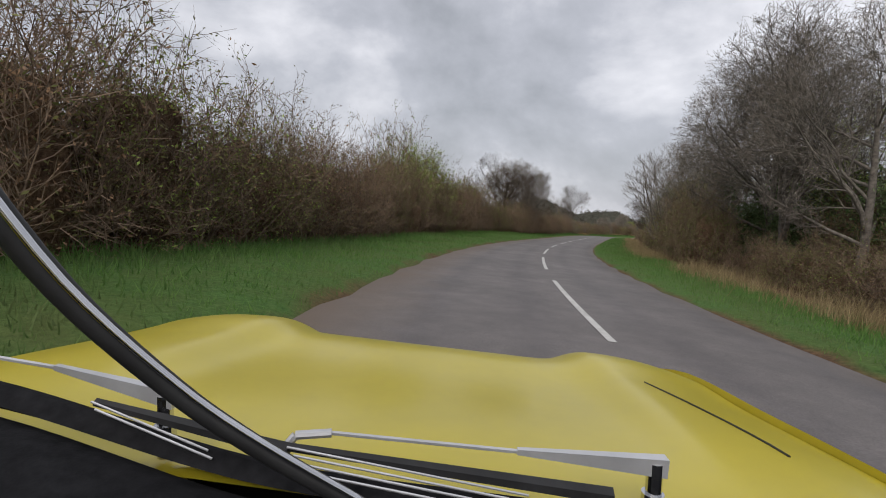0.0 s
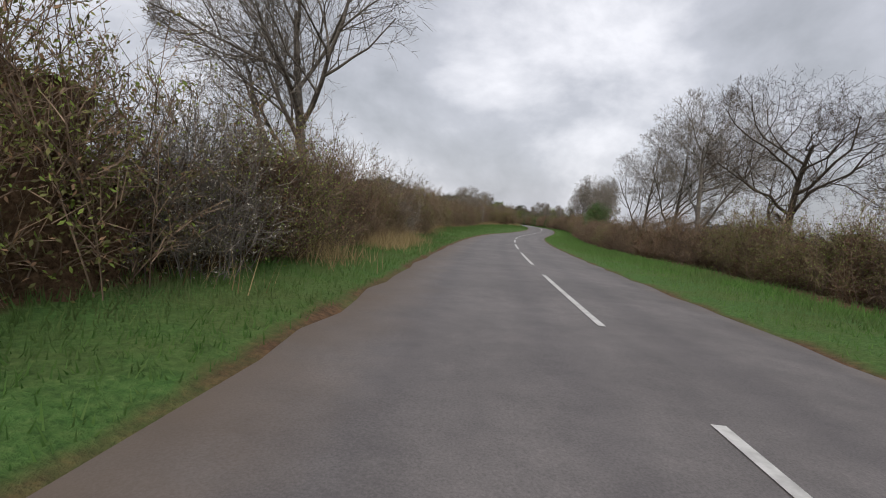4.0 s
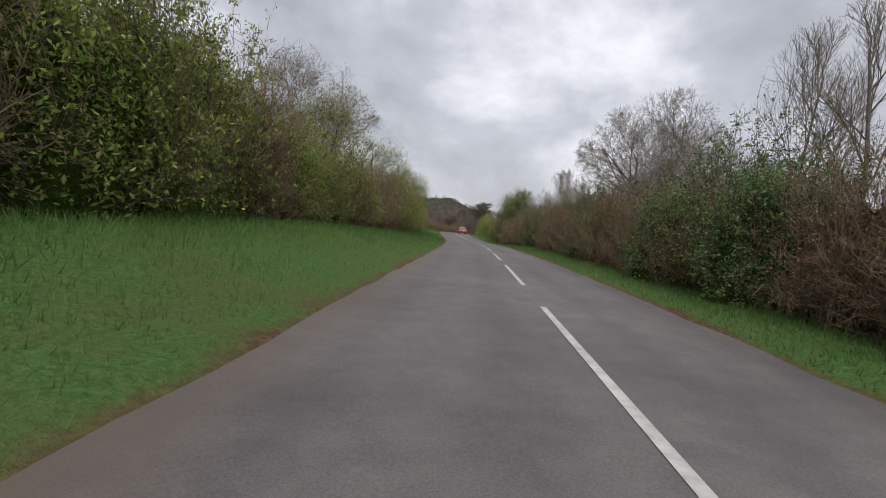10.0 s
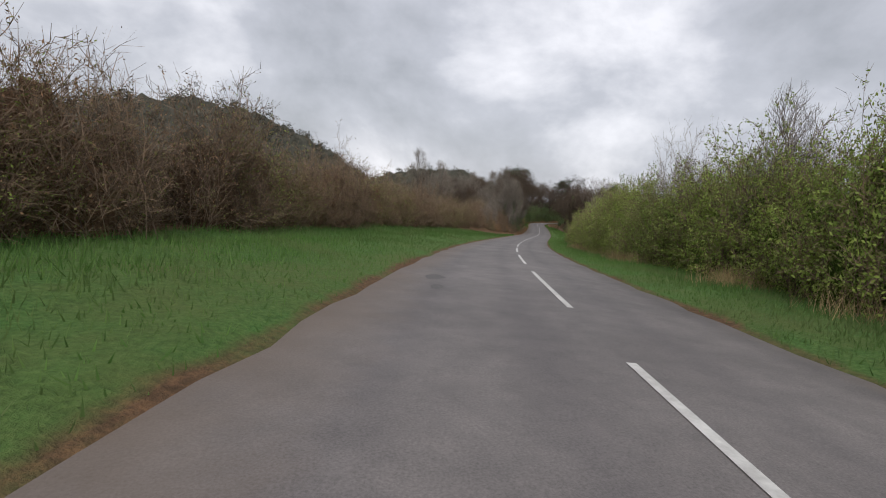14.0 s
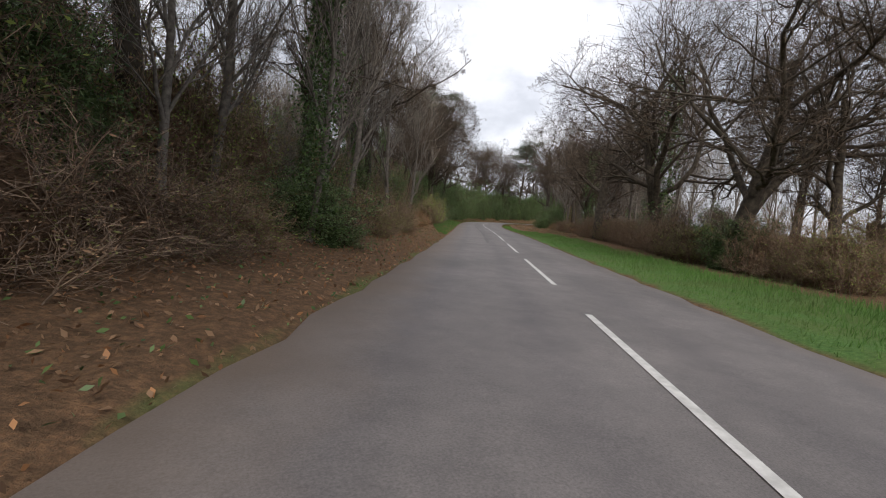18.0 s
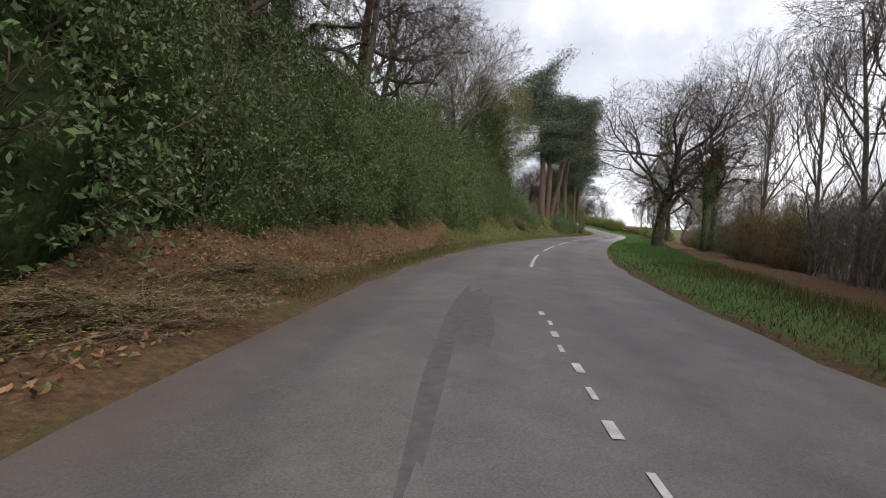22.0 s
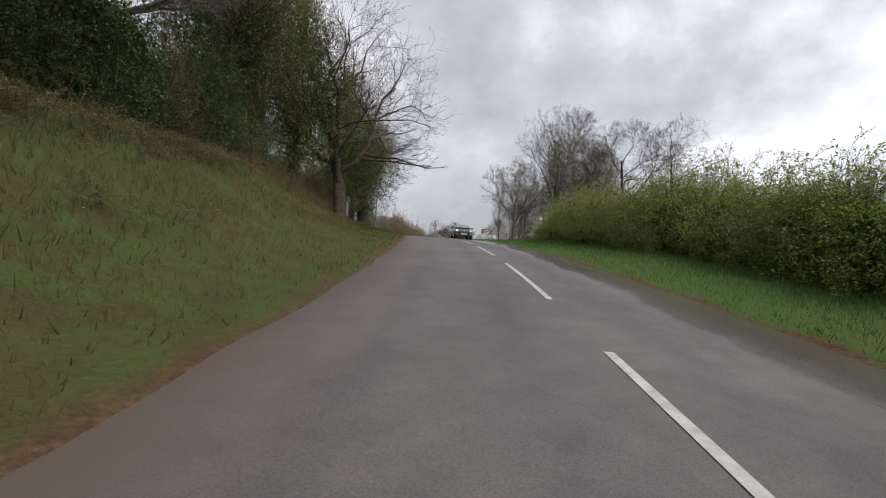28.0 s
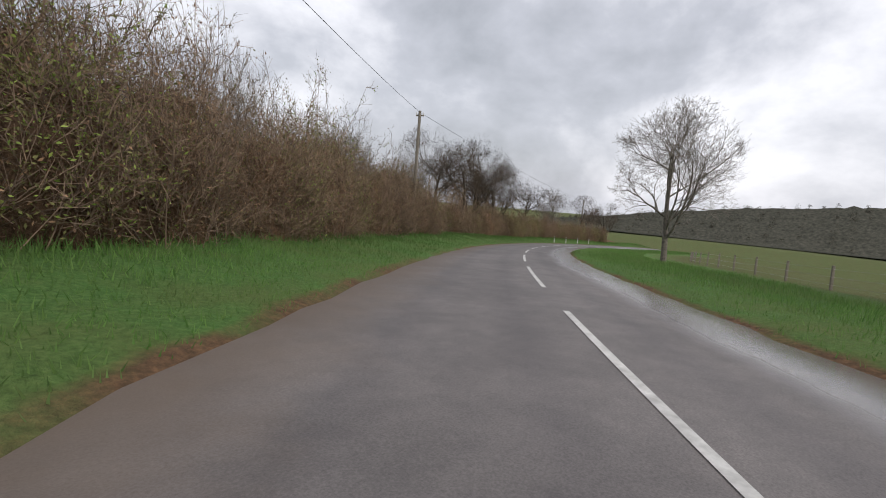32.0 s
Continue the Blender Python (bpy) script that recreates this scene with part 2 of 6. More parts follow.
def bump(n, l, p, height, strength=0.3, dist=0.02):
    b = n.new("ShaderNodeBump")
    b.inputs["Strength"].default_value, b.inputs["Distance"].default_value = strength, dist
    l.new(height, b.inputs["Height"])
    l.new(b.outputs["Normal"], p.inputs["Normal"])


def pos(n):
    return n.new("ShaderNodeNewGeometry").outputs["Position"]


def uv(n, l):
    x = n.new("ShaderNodeSeparateXYZ")
    u = n.new("ShaderNodeUVMap")
    l.new(u.outputs["UV"], x.inputs["Vector"])
    return x.outputs["X"], x.outputs["Y"], u.outputs["UV"]


def mat_road(n, l, p):
    s, d, _ = uv(n, l)
    P = pos(n)
    grain = noise_tex(n, l, 60, 3, 0.7, P)
    blot = noise_tex(n, l, 0.35, 4, 0.6, P)
    base = ramp(n, l, blot, (0.3, (0.142, 0.128, 0.124)), (0.7, (0.208, 0.188, 0.181)))
    base = mix(n, l, 0.6, base, ramp(n, l, grain, (0.3, (0.45, 0.45, 0.45)), (0.7, (1.25, 1.25, 1.25))), "MULTIPLY")
    mottle = noise_tex(n, l, 2.2, 6, 0.7, P)
    base = mix(n, l, 0.75, base, ramp(n, l, mottle, (0.34, (0.78, 0.78, 0.79)), (0.66, (1.14, 1.13, 1.12))), "MULTIPLY")
    # wheel tracks, polished and darker
    a1 = arith(n, l, "ABSOLUTE", arith(n, l, "SUBTRACT", arith(n, l, "ABSOLUTE", d), 1.6))
    tr = arith(n, l, "ABSOLUTE", arith(n, l, "SUBTRACT", a1, 0.75))
    track = ramp(n, l, arith(n, l, "ADD", tr, arith(n, l, "MULTIPLY", blot, 0.4)), (0.2, (0.82, 0.82, 0.84)), (0.62, (1, 1, 1)))
    base = mix(n, l, 0.8, base, track, "MULTIPLY")
    # brown dirt washed in from the edges
    e = arith(n, l, "SUBTRACT", arith(n, l, "ABSOLUTE", d), arith(n, l, "MULTIPLY", noise_tex(n, l, 0.8, 5, 0.65, P), 1.6))
    r = n.new("ShaderNodeMapRange")
    l.new(e, r.inputs["Value"])
    r.inputs["From Min"].default_value, r.inputs["From Max"].default_value = 1.5, 2.9
    mouth = arith(n, l, "MULTIPLY", arith(n, l, "GREATER_THAN", d, 0.0), arith(n, l, "LESS_THAN", arith(n, l, "ABSOLUTE", arith(n, l, "SUBTRACT", s, 843.0)), 16.0))
    base = mix(n, l, arith(n, l, "MULTIPLY", r.outputs["Result"], arith(n, l, "SUBTRACT", 0.75, arith(n, l, "MULTIPLY", mouth, 0.75))), base, (0.16, 0.115, 0.082))
    l.new(base, p.inputs["Base Color"])
    # damp sheen towards the far half of the stretch, in the right-hand lane
    w = n.new("ShaderNodeMapRange")
    l.new(s, w.inputs["Value"])
    w.inputs["From Min"].default_value, w.inputs["From Max"].default_value = 640, 760
    q = n.new("ShaderNodeMapRange")
    l.new(arith(n, l, "ADD", d, arith(n, l, "MULTIPLY", blot, 0.9)), q.inputs["Value"])
    q.inputs["From Min"].default_value, q.inputs["From Max"].default_value = -0.9, -1.5
    wet = arith(n, l, "MULTIPLY", w.outputs["Result"], q.outputs["Result"])
    rough = arith(n, l, "SUBTRACT", 0.72, arith(n, l, "MULTIPLY", wet, 0.56))
    l.new(rough, p.inputs["Roughness"])
    bump(n, l, p, grain, 0.35, 0.006)


def mat_ground(n, l, p):
    P = pos(n)
    a = n.new("ShaderNodeAttribute")
    a.attribute_name = "litter"
    big = noise_tex(n, l, 0.5, 5, 0.6, P)
    fine = noise_tex(n, l, 14, 5, 0.7, P)
    grass = ramp(n, l, fine, (0.25, (0.045, 0.102, 0.026)), (0.5, (0.088, 0.190, 0.048)), (0.8, (0.172, 0.280, 0.085)))
    dull = ramp(n, l, noise_tex(n, l, 1.7, 6, 0.7, P), (0.36, (0, 0, 0)), (0.58, (0.95, 0.95, 0.95)))
    bk = n.new("ShaderNodeAttribute")
    bk.attribute_name = "rough_grass"
    dull = arith(n, l, "MULTIPLY", dull, arith(n, l, "ADD", 0.22, arith(n, l, "MULTIPLY", bk.outputs["Fac"], 0.78)))
    grass = mix(n, l, dull, grass, ramp(n, l, fine, (0.3, (0.050, 0.052, 0.020)), (0.7, (0.150, 0.125, 0.055))))
    grass = mix(n, l, ramp(n, l, big, (0.42, (0, 0, 0)), (0.72, (0.55, 0.55, 0.55))), grass, (0.15, 0.145, 0.055))
    grass = mix(n, l, arith(n, l, "MULTIPLY", bk.outputs["Fac"], 0.5), grass, (0.105, 0.098, 0.040))
    litter = ramp(n, l, noise_tex(n, l, 9, 6, 0.75, P), (0.25, (0.051, 0.034, 0.020)), (0.5, (0.145, 0.088, 0.051)), (0.75, (0.289, 0.162, 0.085)))
    f = arith(n, l, "ADD", a.outputs["Fac"], arith(n, l, "MULTIPLY", arith(n, l, "SUBTRACT", big, 0.5), 0.9))
    r = n.new("ShaderNodeMapRange")
    l.new(f, r.inputs["Value"])
    r.inputs["From Min"].default_value, r.inputs["From Max"].default_value = 0.35, 0.65
    l.new(mix(n, l, r.outputs["Result"], grass, litter), p.inputs["Base Color"])
    p.inputs["Roughness"].default_value = 0.95
    p.inputs["Specular IOR Level"].default_value = 0.15
    bump(n, l, p, fine, 0.9, 0.08)


def plain(name, lo, hi, scale=8, rough=0.8, spec=0.3, metal=0.0, bumpy=0.2, plant=False):
    def f(n, l, p):
        tc = n.new("ShaderNodeTexCoord").outputs["Object"]
        fac = noise_tex(n, l, scale, 5, 0.6, tc)
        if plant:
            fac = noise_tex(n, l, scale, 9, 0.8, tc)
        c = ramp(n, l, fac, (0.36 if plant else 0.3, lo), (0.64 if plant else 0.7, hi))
        if plant:
            rnd = n.new("ShaderNodeObjectInfo").outputs["Random"]
            c = mix(n, l, 0.6, c, ramp(n, l, rnd, (0.0, (0.6, 0.6, 0.6)), (1.0, (1.35, 1.25, 1.15))), "MULTIPLY")
        l.new(c, p.inputs["Base Color"])
        p.inputs["Roughness"].default_value, p.inputs["Specular IOR Level"].default_value, p.inputs["Metallic"].default_value = rough, spec, metal
        if bumpy:
            bump(n, l, p, fac, bumpy, 0.15 if plant else 0.02)
    return material(name, f)


def leafy(name, lo, hi, through_light=0.25, rough=0.6, patch=None):
    """Leaves, needles and blades: each piece and each plant has its own tint."""
    def f(n, l, p):
        isl = n.new("ShaderNodeNewGeometry").outputs["Random Per Island"]
        rnd = n.new("ShaderNodeObjectInfo").outputs["Random"]
        c = ramp(n, l, isl, (0.0, lo), (1.0, hi))
        c = mix(n, l, 0.55, c, ramp(n, l, rnd, (0.0, (0.62, 0.62, 0.6)), (1.0, (1.3, 1.25, 1.15))), "MULTIPLY")
        if patch:
            f = ramp(n, l, noise_tex(n, l, 0.45, 5, 0.65, pos(n)), (0.46, (0, 0, 0)), (0.68, (0.8, 0.8, 0.8)))
            c = mix(n, l, f, c, patch)
        l.new(c, p.inputs["Base Color"])
        p.inputs["Roughness"].default_value, p.inputs["Specular IOR Level"].default_value = rough, 0.25
        if through_light:
            tr = n.new("ShaderNodeBsdfTranslucent")
            l.new(c, tr.inputs["Color"])
            ms = n.new("ShaderNodeMixShader")
            ms.inputs["Fac"].default_value = through_light
            out = n["Material Output"]
            l.new(p.outputs["BSDF"], ms.inputs[1])
            l.new(tr.outputs["BSDF"], ms.inputs[2])
            l.new(ms.outputs["Shader"], out.inputs["Surface"])
    return material(name, f)


ROAD = material("asphalt", mat_road)
GROUND = material("grass_and_litter", mat_ground)
PAINT = plain("worn_road_paint", (0.42, 0.41, 0.39), (0.72, 0.71, 0.68), 6, 0.7, 0.3, 0, 0.1)
BARK_GREY = plain("grey_bark", (0.084, 0.073, 0.063), (0.238, 0.210, 0.182), 7, 0.95, 0.1, 0, 0.5)
BARK_DARK = plain("dark_bark", (0.042, 0.035, 0.028), (0.119, 0.098, 0.077), 6, 0.95, 0.1, 0, 0.5)
BARK_PINE = plain("red_pine_bark", (0.062, 0.043, 0.034), (0.150, 0.100, 0.078), 5, 0.95, 0.1, 0, 0.6)
TWIG_BROWN = leafy("brown_twigs", (0.100, 0.072, 0.056), (0.300, 0.215, 0.155), 0.0, 0.9)
TWIG_GREY = leafy("grey_twigs", (0.105, 0.092, 0.082), (0.310, 0.272, 0.240), 0.0, 0.9)
TWIG_DARK = leafy("dark_twigs", (0.032, 0.025, 0.019), (0.131, 0.096, 0.070), 0.0, 0.9)
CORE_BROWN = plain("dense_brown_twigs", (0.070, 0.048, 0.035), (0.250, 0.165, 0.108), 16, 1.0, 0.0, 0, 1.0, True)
# mottled green for the solid inner mass, several times darker than LEAF_FRESH
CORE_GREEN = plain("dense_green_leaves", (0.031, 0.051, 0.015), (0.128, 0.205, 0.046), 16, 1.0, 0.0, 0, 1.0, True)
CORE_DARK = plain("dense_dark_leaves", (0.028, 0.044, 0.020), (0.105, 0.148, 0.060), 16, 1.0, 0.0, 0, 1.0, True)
LEAF_BROWN = leafy("dead_brown_leaves", (0.110, 0.066, 0.042), (0.400, 0.250, 0.150))
LEAF_OLIVE = leafy("olive_budding_leaves", (0.105, 0.112, 0.038), (0.270, 0.260, 0.098))
LEAF_FRESH = leafy("fresh_spring_leaves", (0.170, 0.260, 0.050), (0.400, 0.500, 0.125), 0.35)
LEAF_DARK = leafy("dark_evergreen_leaves", (0.056, 0.105, 0.040), (0.190, 0.275, 0.105), 0.2, 0.42)
LEAF_IVY = leafy("ivy_leaves", (0.035, 0.075, 0.025), (0.155, 0.235, 0.078), 0.15, 0.4)
NEEDLES = leafy("pine_needles", (0.038, 0.063, 0.042), (0.131, 0.175, 0.108), 0.1)
BLOSSOM = leafy("pale_blossom", (0.30, 0.27, 0.22), (0.68, 0.64, 0.57), 0.2)
BLADE = leafy("grass_blades", (0.075, 0.170, 0.040), (0.160, 0.290, 0.078), 0.45, 0.7, (0.16, 0.185, 0.080))
BLADE_ROUGH = leafy("rough_bank_grass", (0.055, 0.072, 0.020), (0.165, 0.170, 0.060), 0.25, 0.8, (0.19, 0.135, 0.065))
BLADE_DRY = leafy("dry_grass_stems", (0.190, 0.140, 0.070), (0.480, 0.370, 0.205), 0.2)
BRACKEN = leafy("dead_bracken", (0.184, 0.088, 0.042), (0.525, 0.271, 0.131), 0.2)
FAR_WOOD = plain("far_bare_woodland", (0.042, 0.044, 0.036), (0.110, 0.106, 0.086), 0.45, 1.0, 0.0, 0, 1.0)
FAR_TREES = leafy("far_bare_trees", (0.055, 0.054, 0.044), (0.140, 0.132, 0.106), 0.0, 1.0)
TRACK = plain("tyre_darkened_asphalt", (0.105, 0.097, 0.095), (0.150, 0.139, 0.136), 9, 0.72, 0.3, 0, 0.3)

# ---- ground and road ----
# How far from the centre line the grass verge reaches (beyond: litter, bare soil, dead bracken), and where wood or field takes over.
GRASS_L = [(-30, 7.8), (45, 7.5), (60, 6), (130, 5.6), (150, 8), (165, 9), (205, 12), (222, 7.0), (245, 7.4), (280, 8), (315, 7.2), (335, 7.0), (365, 9.5), (440, 9), (470, 4.6),
           (485, 3.4), (545, 3.6), (560, 5.2), (590, 5.4), (606, 4.0), (625, 3.2), (648, 3.8), (658, 6.0), (680, 8), (700, 7.5), (760, 8.4), (800, 9), (816, 10), (828, 14), (850, 25), (864, 8), (1010, 8)]
GRASS_R = [(-30, 6.2), (60, 7), (110, 7), (200, 7), (250, 5.4), (350, 5.2), (372, 20), (385, 6.8), (450, 6.2), (480, 9), (510, 8), (550, 5.6), (575, 3.9), (618, 3.9),
           (640, 6.5), (700, 8), (780, 6), (815, 6.5), (840, 60), (1010, 60)]
WOOD_L = [(-30, 14), (470, 14), (485, 60), (760, 60), (812, 20), (1010, 18)]
WOOD_R = [(-30, 14), (500, 14), (540, 60), (640, 60), (680, 12), (1010, 10)]


def table(rows, s):
    r = np.array(rows, float)
    return np.interp(s, r[:, 0], r[:, 1])


def litter(s, d):
    a = np.abs(d)
    g = np.where(d > 0, table(GRASS_L, s), table(GRASS_R, s))
    w = np.where(d > 0, table(WOOD_L, s), table(WOOD_R, s))
    soil = 1 - smooth((a - half_width(s, d) - 0.05) / 0.42)
    return np.maximum(smooth((a - g + 0.6) / 1.2) * (1 - smooth((a - w) / 4)), soil * 0.62)


def build_ground():
    s = np.concatenate([np.arange(-28, 820, 2.0), np.arange(820, 866, 0.5), np.arange(866, 1004, 2.0)])
    d = np.concatenate([-np.geomspace(62, 8, 16), np.arange(-7.6, -2.2, 0.4), [-1.0, 1.0], np.arange(2.4, 8.4, 0.4), np.geomspace(9, 62, 16)])
    S, D = np.meshgrid(s, d, indexing="ij")
    under = np.where(np.abs(D) < half_width(S, D) - 0.15, -0.12, 0.0)
    V = spots(S.ravel(), D.ravel(), under.ravel())
    ns, nd = len(s), len(d)
    i = (np.arange(ns - 1)[:, None] * nd + np.arange(nd - 1)[None]).ravel()
    F = np.stack([i, i + 1, i + nd + 1, i + nd], -1)[:, ::-1]
    lit = litter(S.ravel(), D.ravel())
    # the far country, dropped out of the way under the near strip
    gx, gy = np.arange(-2600, 2601, 40.0), np.arange(-2200, 3001, 40.0)
    GX, GY = np.meshgrid(gx, gy, indexing="ij")
    px, py, pz, pa = _x[::8], _y[::8], _z[::8], _th[::8]
    d2 = (GX.ravel()[:, None] - px[None]) ** 2 + (GY.ravel()[:, None] - py[None]) ** 2
    j = d2.argmin(1)
    dist = np.sqrt(d2.min(1))
    Z = pz[j] - 0.35 - 4.0 * (1 - smooth((dist - 44) / 30)) - 9 * smooth((dist - 60) / 260)
    V2 = np.stack([GX.ravel(), GY.ravel(), Z], -1)
    na, nb = len(gx), len(gy)
    k = (np.arange(na - 1)[:, None] * nb + np.arange(nb - 1)[None]).ravel()
    F2 = np.stack([k, k + nb, k + nb + 1, k + 1], -1) + len(V)
    me = raw_mesh("ground", np.concatenate([V, V2]), np.concatenate([F, F2]).ravel(), 4, GROUND, smooth_shade=True)
    at = me.attributes.new("litter", "FLOAT", "POINT")
    rough = np.where(D > 0, smooth((S - 540) / 20) * smooth((832 - S) / 10), smooth((S - 556) / 10) * smooth((640 - S) / 10))
    rough = np.maximum(rough, smooth((-11.0 - D) / 3) * smooth((S - 690) / 20))
    rg = me.attributes.new("rough_grass", "FLOAT", "POINT")
    rg.data.foreach_set("value", np.concatenate([rough.ravel(), np.full(len(V2), 0.8)]).astype(np.float32))
    at.data.foreach_set("value", np.concatenate([lit, np.zeros(len(V2))]).astype(np.float32))
    return tagged(new("ground", me), "grassy verges, leaf litter and fields beside the lane", "ground", kind="structure")


def build_road():
    s = np.arange(-28, 1003, 1.0)
    f = np.array([-1.0, -0.97, -0.7, -0.4, -0.12, 0.0, 0.12, 0.4, 0.7, 0.97, 1.0])
    S, Fr = np.meshgrid(s, f, indexing="ij")
    rag = 0.07 * np.sin(S * 1.9) * np.sin(S * 0.53 + 1) + 0.05 * np.sin(S * 4.1 + Fr)
    D = Fr * (half_width(S, Fr) + np.where(np.abs(Fr) > 0.9, rag, 0))
    up = np.where(np.abs(Fr) > 0.99, -0.07, 0.0) + 0.01
    V = spots(S.ravel(), D.ravel(), 0)
    V[:, 2] = road_z(S.ravel()) - 0.02 * np.abs(D.ravel()) + up.ravel()
    ns, nd = len(s), len(f)
    i = (np.arange(ns - 1)[:, None] * nd + np.arange(nd - 1)[None]).ravel()
    F = np.stack([i, i + nd, i + nd + 1, i + 1], -1)
    me = raw_mesh("road", V, F.ravel(), 4, ROAD, uv=np.stack([S.ravel(), D.ravel()], -1), smooth_shade=True)
    return tagged(new("road", me), "worn grey asphalt country lane with muddy edges", "road", kind="structure")


def strip(s0, s1, d, width, up=0.018, bend=None):
    """A painted stripe along the road."""
    n = max(2, int((s1 - s0) / 1.0) + 1)
    verts, faces = [], []
    for k in range(n):
        s = s0 + (s1 - s0) * k / (n - 1)
        dd = d if bend is None else bend(s)
        for e in (-1, 1):
            o = dd + e * width / 2
            p = spot(s, o)
            verts.append((p.x, p.y, float(road_z(s)) - 0.02 * abs(o) + up))
    for k in range(n - 1):
        a = 2 * k
        faces.append((a + 1, a, a + 2, a + 3))
    return verts, faces


ground = build_ground()
road = build_road()

# centre warning line: 6 m marks with 3 m gaps, and 4 m marks with 2 m gaps along one stretch
far_end = 11.47 - 9 * 4
while far_end < 985:
    if not (462 < far_end < 493 or 628 < far_end < 646):
        part("centre_line_mark", strip(far_end - 6, far_end, 0, 0.105), PAINT, road)
    far_end += 9
for far_end in np.arange(464, 493, 6.0):
    part("centre_line_mark", strip(far_end - 4, far_end, 0, 0.105), PAINT, road)
# the worn mark on the bend is broken into bits
for k in range(14):
    part("worn_line_mark", strip(629 + k * 0.62, 629.26 + k * 0.62, 0.025 * (k * 5 % 3), 0.05 + 0.03 * (k % 2)), PAINT, road)


# ---- plants ----
rng = np.random.default_rng(5)


def tubes(segs, sides=3):
    """Tapered tubes from rows of (ax, ay, az, bx, by, bz, ra, rb)."""
    q = np.asarray(segs, float)
    a, b, ra, rb = q[:, :3], q[:, 3:6], q[:, 6], q[:, 7]
    t = b - a
    t /= np.maximum(np.linalg.norm(t, axis=1, keepdims=True), 1e-6)
    ref = np.where(np.abs(t[:, 2:3]) > 0.9, [[1.0, 0, 0]], [[0, 0, 1.0]])
    u = np.cross(t, ref)
    u /= np.linalg.norm(u, axis=1, keepdims=True)
    v = np.cross(t, u)
    n = len(q)
    ang = np.arange(sides) * 2 * np.pi / sides
    ring = u[:, None] * np.cos(ang)[None, :, None] + v[:, None] * np.sin(ang)[None, :, None]
    A, B = a[:, None] + ring * ra[:, None, None], b[:, None] + ring * rb[:, None, None]
    V = np.concatenate([A, B], 1).reshape(-1, 3)
    k = np.arange(sides)
    f = np.stack([k, (k + 1) % sides, (k + 1) % sides + sides, k + sides], -1)
    F = (np.arange(n)[:, None, None] * 2 * sides + f[None]).reshape(-1, 4)
    return V, F


def slivers(segs, r=None):
    """Fine twigs: one narrow tapered blade each."""
    r = r or np.random.default_rng(3)
    q = np.asarray(segs, float)
    a, b, ra, rb = q[:, :3], q[:, 3:6], q[:, 6:7], q[:, 7:8]
    u = np.cross(b - a, r.normal(size=a.shape))
    u /= np.maximum(np.linalg.norm(u, axis=1, keepdims=True), 1e-6)
    V = np.stack([a - u * ra, a + u * ra, b + u * rb, b - u * rb], 1).reshape(-1, 3)
    return V, np.arange(len(q))[:, None] * 4 + np.arange(4)[None]


def leaves(points, size, flat=0.0, long=1.3, r=rng):
    """One small bent quad a point, turned at random."""
    n = len(points)
    nrm = r.normal(size=(n, 3))
    nrm[:, 2] += flat
    nrm /= np.linalg.norm(nrm, axis=1, keepdims=True)
    u = np.cross(nrm, r.normal(size=(n, 3)))
    u /= np.maximum(np.linalg.norm(u, axis=1, keepdims=True), 1e-6)
    v = np.cross(nrm, u)
    z = (size * r.uniform(0.6, 1.4, n))[:, None]
    P = points
    V = np.stack([P - u * z * long, P + v * z * 0.5 + nrm * z * 0.15, P + u * z * long, P - v * z * 0.5 + nrm * z * 0.15], 1).reshape(-1, 3)
    F = (np.arange(n)[:, None] * 4 + np.arange(4)[None])
    return V, F


def joined(name, pieces, mats):
    """pieces: (V, F of quads, material number)."""
    V, F, I, o = [], [], [], 0
    for v, f, m in pieces:
        V.append(v)
        F.append(f + o)
        I.append(np.full(len(f), m))
        o += len(v)
    return raw_mesh(name, np.concatenate(V), np.concatenate(F).ravel(), 4, mats, index=np.concatenate(I))


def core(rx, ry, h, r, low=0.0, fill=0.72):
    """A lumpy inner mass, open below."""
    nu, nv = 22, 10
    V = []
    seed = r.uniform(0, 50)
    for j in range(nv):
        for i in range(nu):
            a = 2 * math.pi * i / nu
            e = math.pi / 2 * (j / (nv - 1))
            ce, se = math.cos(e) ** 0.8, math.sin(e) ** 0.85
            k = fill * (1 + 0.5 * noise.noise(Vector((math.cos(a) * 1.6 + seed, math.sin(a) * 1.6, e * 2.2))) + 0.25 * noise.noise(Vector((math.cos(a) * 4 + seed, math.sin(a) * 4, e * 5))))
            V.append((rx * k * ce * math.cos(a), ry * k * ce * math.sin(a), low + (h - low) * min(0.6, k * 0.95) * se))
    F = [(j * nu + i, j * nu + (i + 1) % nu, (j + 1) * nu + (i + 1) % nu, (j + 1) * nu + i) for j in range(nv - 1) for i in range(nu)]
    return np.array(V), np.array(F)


def limbs(r, A, U, L, n, crook, up):
    """Curved shoots: one row of n + 1 points each, from A along U, of length L."""
    P, d = [A], U
    for _ in range(n):
        d = d + r.normal(0, crook, A.shape) + [0, 0, up]
        d = d / np.linalg.norm(d, axis=1, keepdims=True)
        P.append(P[-1] + d * (L / n)[:, None])
    return np.stack(P, 1)


